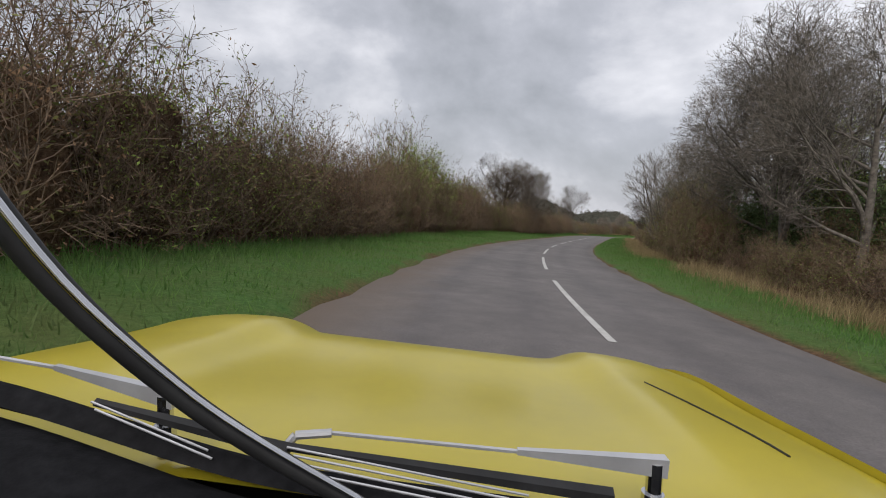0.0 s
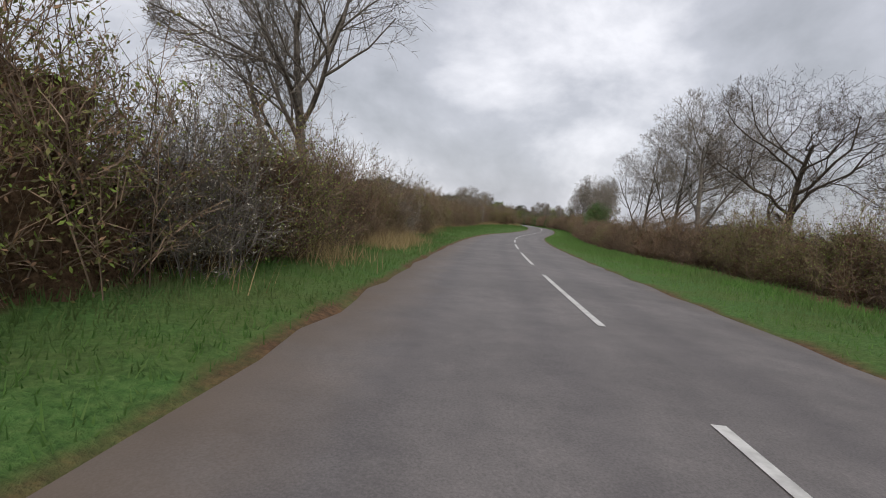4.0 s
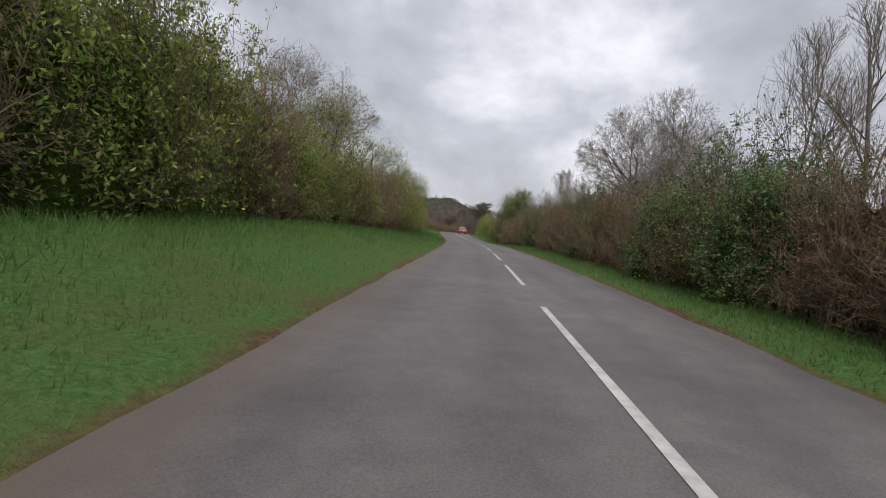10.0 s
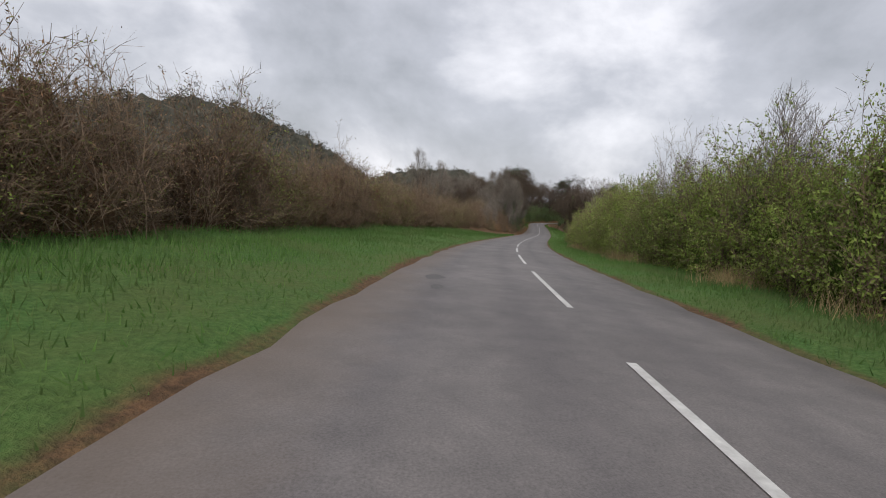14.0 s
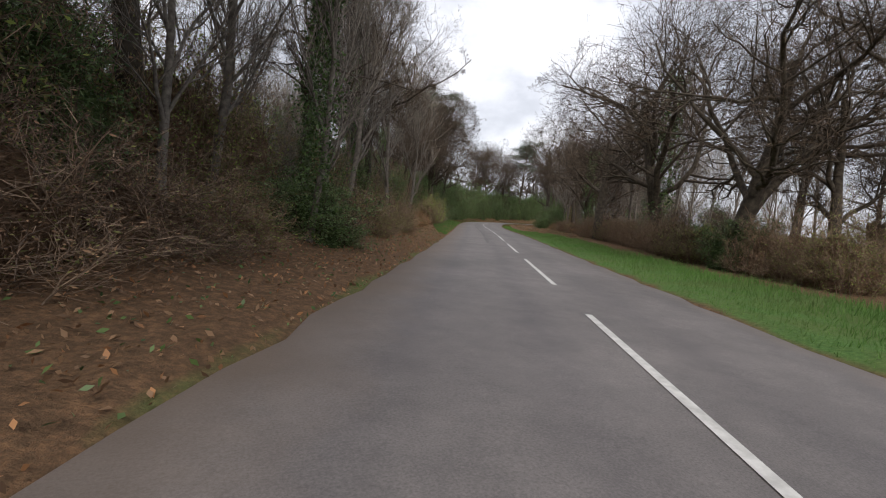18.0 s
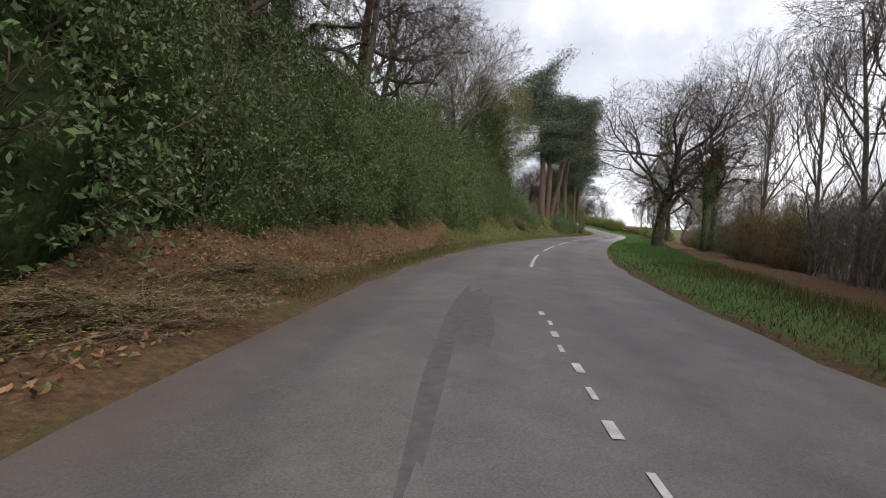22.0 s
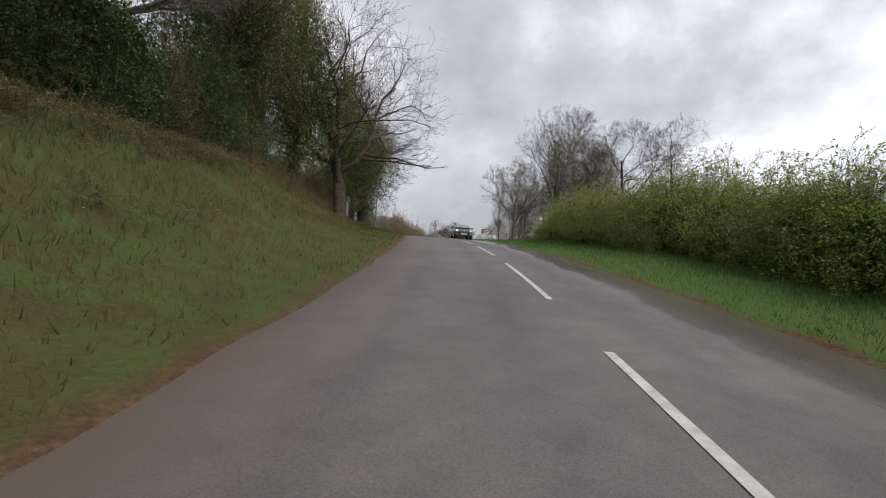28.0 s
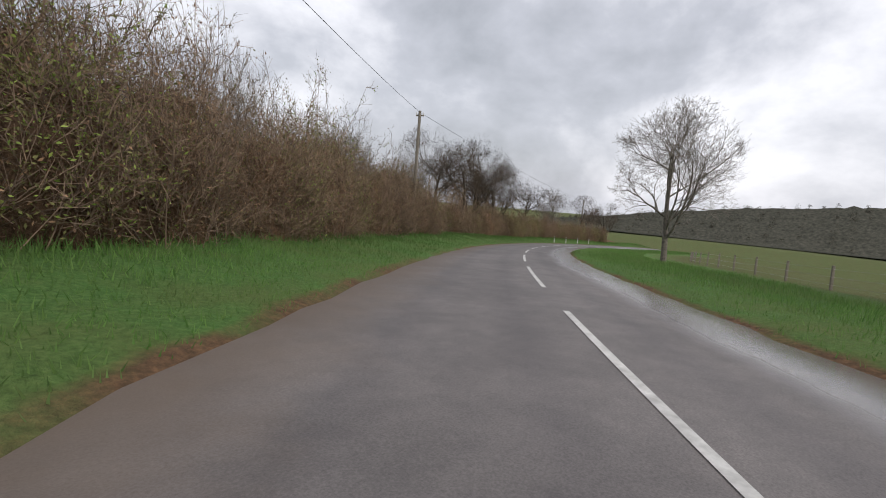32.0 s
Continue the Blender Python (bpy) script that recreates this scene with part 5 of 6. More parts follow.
# SLOW on the carriageway
font = bpy.data.curves.new("slow_lettering", "FONT")
font.body, font.size, font.align_x = "SLOW", 1.0, "CENTER"
tmp = new("slow_lettering", font)
me = bpy.data.meshes.new_from_object(tmp.evaluated_get(bpy.context.evaluated_depsgraph_get()))
bpy.data.objects.remove(tmp)
me.materials.clear()
me.materials.append(PAINT)
slow = new("slow_lettering", me)
for v in me.vertices:
    s, d = 709.0 + v.co.y * 2.6, 1.55 - v.co.x
    q = spot(s, d)
    v.co = (q.x, q.y, float(road_z(s)) - 0.02 * abs(d) + 0.02)
slow.parent = road
slow["label"] = "worn white word painted on the road"

# patches and broken edges in the asphalt
TAR = plain("dark_tar_patch", (0.085, 0.079, 0.077), (0.135, 0.126, 0.122), 20, 0.7, 0.3, 0, 0.6)
PALE = plain("pale_scraped_asphalt", (0.20, 0.192, 0.186), (0.29, 0.28, 0.268), 12, 0.8, 0.3, 0, 0.4)


def patch(name, s, d, ls, ld, mat, seed, up=0.014):
    r = np.random.default_rng(seed)
    n = 18
    verts = [(0, 0)] + [(math.cos(6.283 * k / n) * ls * r.uniform(0.7, 1.1), math.sin(6.283 * k / n) * ld * r.uniform(0.7, 1.1)) for k in range(n)]
    pts = []
    for u, v in verts:
        p = spot(s + u, d + v)
        pts.append((p.x, p.y, float(road_z(s + u)) - 0.02 * abs(d + v) + up))
    return part(name, (pts, [(0, 1 + k, 1 + (k + 1) % n) for k in range(n)]), mat, road)


def bare_earth(s, d, ls, ld, seed):
    """A worn patch of bare earth lying on the verge."""
    r = np.random.default_rng(seed)
    n, V = 20, [tuple(spot(s, d, 0.05))]
    wob = r.uniform(0.8, 1.1, n)
    for k in (0.35, 0.7, 1.0):
        V += [tuple(spot(s + math.cos(6.283 * i / n) * ls * k * wob[i], d + math.sin(6.283 * i / n) * ld * k * wob[i], 0.05 if k < 1 else -0.01)) for i in range(n)]
    F = [(0, 1 + i, 1 + (i + 1) % n) for i in range(n)]
    for j in range(2):
        F += [(1 + j * n + i, 1 + (j + 1) * n + i, 1 + (j + 1) * n + (i + 1) % n, 1 + j * n + (i + 1) % n) for i in range(n)]
    tagged(part("bare_earth", (V, F), EARTH), "bare trodden earth in the grass by the gate", "ground", kind="structure")


EARTH = plain("trodden_earth", (0.15, 0.115, 0.082), (0.29, 0.235, 0.175), 5, 0.95, 0.1, 0, 0.5)
bare_earth(864.5, 8.6, 1.4, 2.2, 5)
patch("pale_patch", 196.2, 1.9, 1.0, 0.35, PALE, 1)
patch("pale_patch", 199.8, 2.1, 0.8, 0.25, PALE, 2)
patch("broken_edge", 221, 3.15, 2.4, 0.2, TAR, 3)
patch("broken_edge", 225, 3.15, 2.2, 0.22, TAR, 4)
patch("pothole", 45.8, 2.9, 0.8, 0.2, TAR, 5)
patch("pothole", 103.5, 3.0, 1.0, 0.22, TAR, 6)
patch("tar_patch", 404, 2.5, 0.5, 0.25, TAR, 7)
patch("tar_patch", 402.5, 2.3, 0.4, 0.15, TAR, 8)
patch("tar_patch", 637, 1.0, 2.2, 0.3, TRACK, 9)
for k, s in enumerate(np.arange(545, 640, 7.0)):
    patch("wheel_track", s, 1.15 + 0.1 * math.sin(s), 3.8, 0.13, TRACK, 20 + k, 0.0125)

# ---- posts, gates, signs ----
WOOD = plain("weathered_wood", (0.13, 0.115, 0.095), (0.27, 0.24, 0.20), 9, 0.85, 0.2, 0, 0.4)
RUST = plain("rusty_steel_tube", (0.10, 0.05, 0.03), (0.24, 0.12, 0.07), 12, 0.75, 0.3, 0.4, 0.2)
STEEL = plain("galvanised_steel", (0.30, 0.31, 0.32), (0.48, 0.49, 0.50), 10, 0.45, 0.5, 0.8, 0.05)
WHITE = plain("white_sign_face", (0.62, 0.62, 0.60), (0.78, 0.78, 0.76), 5, 0.5, 0.4, 0, 0.02)
BROWN_SIGN = plain("brown_sign_face", (0.115, 0.045, 0.030), (0.17, 0.07, 0.045), 5, 0.5, 0.4, 0, 0.02)
GREEN_SIGN = plain("green_board", (0.055, 0.105, 0.075), (0.09, 0.15, 0.11), 5, 0.6, 0.3, 0, 0.02)
RED_PAINT = plain("red_sign_border", (0.45, 0.03, 0.03), (0.55, 0.05, 0.05), 5, 0.5, 0.4, 0, 0.02)
DASH = plain("black_vinyl", (0.008, 0.008, 0.009), (0.020, 0.020, 0.022), 40, 0.85, 0.12, 0, 0.15)
BLACK = plain("black_rubber", (0.012, 0.012, 0.013), (0.030, 0.030, 0.032), 14, 0.55, 0.4, 0, 0.1)


def thing(name, m, label, category, group=""):
    o = new(name)
    o.matrix_world = m
    o.empty_display_size = 0.2
    return tagged(o, label, category, group)


def rail_part(name, parent, a, b, r, mat, sides=8):
    bm = bmesh.new()
    rod(bm, a, b, r, r, sides)
    return part(name, bm, mat, parent)


def block_part(name, parent, size, at, mat, bevel=0.008, turn=None, label=""):
    bm = bmesh.new()
    box(bm, size, (0, 0, 0), None, bevel)
    bmesh.ops.transform(bm, matrix=Matrix.Translation(at) @ (turn if turn is not None else Matrix.Identity(4)), verts=bm.verts)
    return part(name, bm, mat, parent, label)


def field_gate(m, length, label, mat, tube=True, height=1.15):
    g = thing("field_gate", m, label, "gate")
    for x in (-0.16, length + 0.16):
        block_part("post", g, (0.18, 0.18, 1.75), (x, 0, 0.7), WOOD, 0.015)
    for x in (0.03, length - 0.03):
        if tube:
            rail_part("stile", g, (x, 0, 0.15), (x, 0, height + 0.12), 0.028, mat)
        else:
            block_part("stile", g, (0.09, 0.07, height), (x, 0, 0.15 + height / 2), mat)
    for k in range(6 if tube else 5):
        z = 0.2 + (height - 0.1) * (k / (5 if tube else 4)) ** 1.15
        if tube:
            rail_part("bar", g, (0.03, 0, z), (length - 0.03, 0, z), 0.028, mat)
        else:
            block_part("bar", g, (length, 0.03, 0.085), (length / 2, 0, z), mat)
    a, b = Vector((0.1, 0.02, 0.2)), Vector((length * 0.5, 0.02, height))
    rail_part("brace", g, a, b, 0.022, mat, 6)
    rail_part("brace", g, (length - 0.1, 0.02, 0.2), b, 0.022, mat, 6)
    return g


def between(s0, d0, s1, d1):
    """A pose at the first place, its x axis towards the second; and the distance."""
    a, b = spot(s0, d0), spot(s1, d1)
    v = b - a
    ang = math.degrees(math.atan2(v.y, v.x))
    return pose(a.x, a.y, a.z, 0, -math.degrees(math.atan2(v.z, v.to_2d().length)), ang), v.length


m, n_ = between(377.2, 7.5, 382.6, 7.9)
field_gate(m, n_, "rusty tubular steel field gate in a gap of the hedge", RUST)
m, n_ = between(854.6, 12.2, 856.2, 20.8)
field_gate(m, n_ * 0.5, "weathered wooden five-bar field gate", WOOD, False, 1.4)
m2 = m @ Matrix.Translation((n_ * 0.5 + 0.35, 0, 0))
field_gate(m2, n_ * 0.5 - 0.35, "weathered wooden five-bar field gate, half of a pair", WOOD, False, 1.4)


def post_and_rail(places, label, rails=3, mat=WOOD, height=1.2, wire=False):
    for (s0, d0), (s1, d1) in zip(places, places[1:]):
        m, n = between(s0, d0, s1, d1)
        f = thing("fence_bay", m, label, "fence", "fence bays")
        block_part("post", f, (0.11, 0.11, height + 0.25), (0, 0, height / 2 - 0.05), mat, 0.01)
        for k in range(rails):
            z = 0.25 + (height - 0.35) * k / max(1, rails - 1)
            if wire:
                rail_part("wire", f, (0, 0.06, z), (n, 0.06, z), 0.004, STEEL, 4)
            else:
                block_part("rail", f, (n, 0.035, 0.09), (n / 2, 0.06, z), mat, 0.006)


post_and_rail([(856.3, 21.4), (856.8, 23.2), (857.5, 25.3), (858.2, 28), (859.0, 30.7)], "weathered wooden post-and-rail fence by the gate")
post_and_rail([(366 + 2.6 * k, -9.2 - 0.35 * k) for k in range(10)], "pale weathered rail fence along the field edge")
post_and_rail([(852 + 4.5 * k, -13.5 - 0.08 * k) for k in range(26)], "stock fence of wooden posts and wire along the field", 3, WOOD, 1.1, True)
post_and_rail([(690 + 5 * k, -15 - 0.2 * k) for k in range(12)], "stock fence of wooden posts and wire under the trees", 3, WOOD, 1.1, True)


def pole_at(s, d, h):
    p = thing("utility_pole", on_road(s, d), "tall weathered wooden utility pole with a small crosspiece", "pole", "utility poles")
    bm = bmesh.new()
    rod(bm, (0, 0, -0.6), (0, 0, h), 0.14, 0.10, 12)
    part("shaft", bm, WOOD, p)
    block_part("crosspiece", p, (0.6, 0.08, 0.1), (0, 0.1, h - 0.3), WOOD)
    for x in (-0.25, 0.25):
        rail_part("insulator", p, (x, 0.1, h - 0.25), (x, 0.1, h - 0.1), 0.035, WHITE)
    return spot(s, d, h - 0.1)


tops = [pole_at(857, 10.4, 6.4), pole_at(909, 8.4, 8.6), pole_at(985, 12, 9.0)]
for a, b in ((0, 1), (1, 2)):
    verts, n = [], 16
    for k in range(n + 1):
        u = k / n
        verts.append(tops[a].lerp(tops[b], u) - Vector((0, 0, 4 * 0.7 * u * (1 - u))))
    bm = bmesh.new()
    for k in range(n):
        rod(bm, verts[k], verts[k + 1], 0.013, 0.013, 4)
    tagged(part("overhead_wire", bm, BLACK), "black overhead wire sagging between the poles", "wire")


def sign(name, s, d, w, h, z, face, label, bars=(), posts=1, turn=0, border=None):
    g = thing(name, on_road(s, d, turn), label, "sign")
    for k in range(posts):
        x = 0 if posts == 1 else (-w * 0.32 + 0.64 * w * k)
        rail_part("post", g, (x, 0.03, -0.4), (x, 0.03, z + h * 0.9), 0.038, STEEL if face is not GREEN_SIGN else WOOD)
    if border is not None:
        block_part("border", g, (w + 0.06, 0.015, h + 0.06), (0, 0, z + h / 2), border, 0.004)
    block_part("panel", g, (w, 0.02, h), (0, -0.012, z + h / 2), face, 0.004)
    for bx, bz, bw, bh, mat in bars:
        block_part("lettering_bar", g, (bw, 0.006, bh), (bx, -0.026, z + bz), mat, 0.0)
    return g


sign("tourist_sign", 858, -8.2, 1.7, 0.85, 1.75, BROWN_SIGN, "brown tourist direction sign on a steel post", [(0.1, 0.6, 1.1, 0.11, WHITE), (0, 0.36, 1.25, 0.11, WHITE), (-0.1, 0.14, 0.9, 0.1, WHITE)], 1, 0, WHITE)
sign("small_white_sign", 857, -7.0, 0.75, 0.42, 1.25, WHITE, "small white sign plate on a post", [(0, 0.28, 0.5, 0.06, BLACK), (0, 0.14, 0.55, 0.06, BLACK)])
sign("notice_board", 857.5, -8.8, 0.75, 0.95, 0.05, WHITE, "small framed notice board low in the grass", [(0, 0.48, 0.55, 0.7, GREEN_SIGN), (0, 0.6, 0.4, 0.08, WHITE)], 2, 0, GREEN_SIGN)
g = sign("green_board", 856, 11.3, 1.2, 1.5, 2.3, GREEN_SIGN, "tall green board hanging from a wooden frame in the hedge", [(0, 1.0, 0.8, 0.12, WHITE), (0, 0.6, 0.7, 0.1, WHITE)], 2)
rail_part("crossbar", g, (-0.9, 0.03, 3.9), (0.9, 0.03, 3.9), 0.05, WOOD)
f = thing("fingerpost", on_road(850, -8.3, 0), "white wooden fingerpost with two arms on a grey post", "sign")
rail_part("post", f, (0, 0, -0.4), (0, 0, 2.6), 0.06, STEEL)
for z, x, a in ((2.35, -0.45, 12), (2.08, 0.42, -20)):
    block_part("finger", f, (0.95, 0.04, 0.2), (x, -0.05, z), WHITE, 0.01, Matrix.Rotation(radians(a), 4, "Z"))
    block_part("lettering_bar", f, (0.55, 0.006, 0.045), (x, -0.075, z), BLACK, 0.0, Matrix.Rotation(radians(a), 4, "Z"))
# triangular warning sign on the bank
w = thing("warning_sign", on_road(713.5, 4.7), "triangular red-bordered warning sign on a grey post", "sign")
rail_part("post", w, (0, 0.03, -0.8), (0, 0.03, 1.9), 0.035, STEEL)
for nm, k, y, mat in (("border", 1.0, 0.0, RED_PAINT), ("panel", 0.72, -0.008, WHITE)):
    bm = bmesh.new()
    vs = [bm.verts.new((0.42 * k * math.sin(q), y, 1.75 + 0.42 * k * math.cos(q))) for q in (0, 2.094, 4.189)]
    face = bm.faces.new(vs)
    ex = bmesh.ops.extrude_face_region(bm, geom=[face])
    bmesh.ops.translate(bm, vec=(0, -0.006, 0), verts=[v for v in ex["geom"] if isinstance(v, bmesh.types.BMVert)])
    part(nm, bm, mat, w)
# lone field posts by the lane
for k, (s, d) in enumerate([(843, -11), (836, -9.5), (866, -12.6)]):
    p = thing("fence_post", on_road(s, d), "single weathered wooden fence post", "post", "single posts")
    block_part("shaft", p, (0.14, 0.14, 1.7), (0, 0, 0.6), WOOD, 0.015, Matrix.Rotation(radians(4 * (k - 1)), 4, "Y"))
for s, d in [(952, 4.3), (958, 4.2), (964, 4.1), (970, 4.0)]:
    p = thing("marker_post", on_road(s, d), "small white reflector marker post on the bend", "post", "marker posts")
    block_part("shaft", p, (0.1, 0.05, 1.0), (0, 0, 0.45), WHITE, 0.01)
    block_part("band", p, (0.104, 0.054, 0.14), (0, 0, 0.78), BLACK, 0.005)


# ---- hills ----
def hill(name, cx, cy, rx, ry, h, turn, seed, label, mat=FAR_WOOD, rough=1.0):
    nu, nv = 170, 84
    V = []
    c, s_ = math.cos(turn), math.sin(turn)
    for j in range(nv):
        for i in range(nu):
            u, v = i / (nu - 1) * 2 - 1, j / (nv - 1) * 2 - 1
            z = h * max(0.0, math.cos(u * math.pi / 2)) ** 1.1 * max(0.0, math.cos(v * math.pi / 2)) ** 1.1
            z *= 1 + 0.18 * noise.noise(Vector((u * 2.3 + seed, v * 2, 0)))
            z += rough * 3.2 * (noise.noise(Vector((u * rx / 7, v * ry / 7, seed))) + 0.8 * noise.noise(Vector((u * rx / 2.6, v * ry / 2.6, seed)))) * min(1, z / 4)
            x, y = u * rx, v * ry
            V.append((cx + c * x - s_ * y, cy + s_ * x + c * y, z))
    V = [(x, y, z - 9) for x, y, z in V]
    F = [(j * nu + i, j * nu + i + 1, (j + 1) * nu + i + 1, (j + 1) * nu + i) for j in range(nv - 1) for i in range(nu - 1)]
    me = raw_mesh(name, np.array(V), np.array(F).ravel(), 4, mat)
    return tagged(new(name, me), label, "hill", kind="structure")


def hill_trees(h, seed, n, tall):
    """A ragged cover of far bare trees standing on a hill."""
    me = h.data
    co = np.empty(len(me.vertices) * 3, np.float32)
    me.vertices.foreach_get("co", co)
    co = co.reshape(-1, 3)
    r = np.random.default_rng(seed)
    c = co[r.integers(0, len(co), n // 14)] + [0, 0, tall * 0.45]
    k = r.integers(0, len(c), n * 3)
    size = r.uniform(0.6, 1.25, len(c))[k][:, None]
    q = r.normal(size=(n * 3, 3))
    q *= r.random((n * 3, 1)) ** 0.4 / np.linalg.norm(q, axis=1, keepdims=True)
    v, f = leaves(c[k] + q * size * [tall * 0.55, tall * 0.55, tall * 0.5], 0.34, 0.3, 1.5, r)
    o = new("far_trees", raw_mesh("far_trees", v, f.ravel(), 4, FAR_TREES))
    tagged(o, "bare grey-brown far trees covering the hill", "woodland", kind="stuff")


def hill_by(s, d, rx, ry, h, seed, label, **kw):
    """A hill beside chainage s, its long axis along the road there."""
    p = spot(s, 0)
    a = float(heading(s))
    o = hill("wooded_hill", p.x - d * math.cos(a), p.y - d * math.sin(a), ry, rx, h + 9, a, seed, label, **kw)
    hill_trees(o, seed, 14000, 4.5)


hill_by(575, 135, 140, 84, 33, 2, "bare brown wooded hillside above the lane")
hill_by(690, 190, 120, 90, 34, 7, "bare brown wooded hillside behind the bank")
hill_trees(hill("wooded_hill", 985.0, 590.0, 150, 400, 40, 0.0, 4, "long wooded ridge beyond the fields"), 4, 16000, 5.0)
hill_by(395, -150, 170, 40, 9, 5, "low dark wood beyond the field")
hill_by(1000, 330, 300, 90, 26, 9, "distant wooded rise beyond the hedge")


# ---- cars ----
def car_paint(name, col, flake=0.35):
    def f(n, l, p):
        tc = n.new("ShaderNodeTexCoord").outputs["Object"]
        fac = noise_tex(n, l, 3, 4, 0.6, tc)
        l.new(ramp(n, l, fac, (0.3, tuple(v * 0.86 for v in col)), (0.7, col)), p.inputs["Base Color"])
        p.inputs["Roughness"].default_value = flake
        p.inputs["Coat Weight"].default_value, p.inputs["Coat Roughness"].default_value = 0.3, 0.12
    return material(name, f)


def mat_glass(n, l, p):
    # opaque pane; grey-blue base adds the reflected sky's brightness to the colour
    p.inputs["Base Color"].default_value = (0.13, 0.155, 0.17, 1)
    p.inputs["Coat Weight"].default_value = 1.0
    p.inputs["Roughness"].default_value, p.inputs["Specular IOR Level"].default_value = 0.05, 0.7
    fac = noise_tex(n, l, 2.0, 3, 0.5, n.new("ShaderNodeTexCoord").outputs["Object"])
    l.new(ramp(n, l, fac, (0.3, (0.04, 0.04, 0.04)), (0.7, (0.10, 0.10, 0.10))), p.inputs["Roughness"])


def mat_lamp(n, l, p):
    p.inputs["Base Color"].default_value = (0.9, 0.9, 0.95, 1)
    p.inputs["Emission Color"].default_value, p.inputs["Emission Strength"].default_value = (0.75, 0.8, 1.0, 1), 4.0


RED_CAR = car_paint("red_car_paint", (0.50, 0.011, 0.018))
BLUE_CAR = car_paint("dark_blue_car_paint", (0.022, 0.026, 0.040))
YELLOW_CAR = car_paint("yellow_car_paint", (0.57, 0.47, 0.034), 0.36)
GLASS = material("dark_car_glass", mat_glass)
LAMP_ON = material("lit_headlamp", mat_lamp)
LENS = plain("clear_lamp_lens", (0.45, 0.46, 0.47), (0.75, 0.76, 0.77), 14, 0.12, 0.6, 0, 0.0)
CHROME = plain("polished_chrome", (0.55, 0.55, 0.56), (0.70, 0.70, 0.71), 6, 0.12, 0.5, 1.0, 0.0)
ALLOY = plain("silver_alloy", (0.52, 0.52, 0.54), (0.72, 0.72, 0.74), 8, 0.4, 0.5, 0.55, 0.05)
TYRE = plain("tyre_rubber", (0.016, 0.016, 0.016), (0.036, 0.035, 0.034), 20, 0.8, 0.3, 0, 0.2)


def loft(sections, closed=False):
    """Quads between rows of points (one row a section, left to right)."""
    n = len(sections[0])
    V = [p for row in sections for p in row]
    F = []
    for j in range(len(sections) - 1):
        for i in range(n if closed else n - 1):
            k = (i + 1) % n
            F.append((j * n + i, j * n + k, (j + 1) * n + k, (j + 1) * n + i))
    return V, F


def shell(name, sections, mat, parent, label="", flip=False, thick=0.0, level=1):
    V, F = loft(sections)
    if flip:
        F = [tuple(reversed(f)) for f in F]
    o = part(name, (V, F), mat, parent, label)
    o.data.polygons.foreach_set("use_smooth", np.ones(len(F), bool))
    if level:
        s = o.modifiers.new("round", "SUBSURF")
        s.levels = s.render_levels = level
    if thick:
        t = o.modifiers.new("thick", "SOLIDIFY")
        t.thickness = thick
    return o


def wheel(parent, x, y, r=0.31, w=0.2):
    bm = bmesh.new()
    prof = [(r * 0.66, -w / 2), (r * 0.9, -w / 2 * 1.05), (r, -w / 2 * 0.75), (r, w / 2 * 0.75), (r * 0.9, w / 2 * 1.05), (r * 0.66, w / 2)]
    n = 28
    rings = [[bm.verts.new((x + q, y + p * math.cos(6.28318 * k / n), r + p * math.sin(6.28318 * k / n))) for p, q in prof] for k in range(n)]
    for k in range(n):
        for i in range(len(prof) - 1):
            bm.faces.new((rings[k][i], rings[k][i + 1], rings[(k + 1) % n][i + 1], rings[(k + 1) % n][i]))
    t = part("tyre", bm, TYRE, parent)
    bm = bmesh.new()
    out = math.copysign(1, x)
    for k in range(7):
        a = 6.28318 * k / 7
        rod(bm, (x + out * w * 0.51, y + 0.04 * math.cos(a), r + 0.04 * math.sin(a)), (x + out * w * 0.47, y + r * 0.64 * math.cos(a), r + r * 0.64 * math.sin(a)), 0.03, 0.022, 6)
    rod(bm, (x + out * w * 0.1, y, r), (x + out * w * 0.53, y, r), 0.07, 0.06, 14)
    part("rim", bm, ALLOY, t)
    bm = bmesh.new()
    rod(bm, (x - out * w * 0.3, y, r), (x + out * w * 0.12, y, r), r * 0.66, r * 0.66, 24)
    part("brake_disc", bm, BLACK, t)


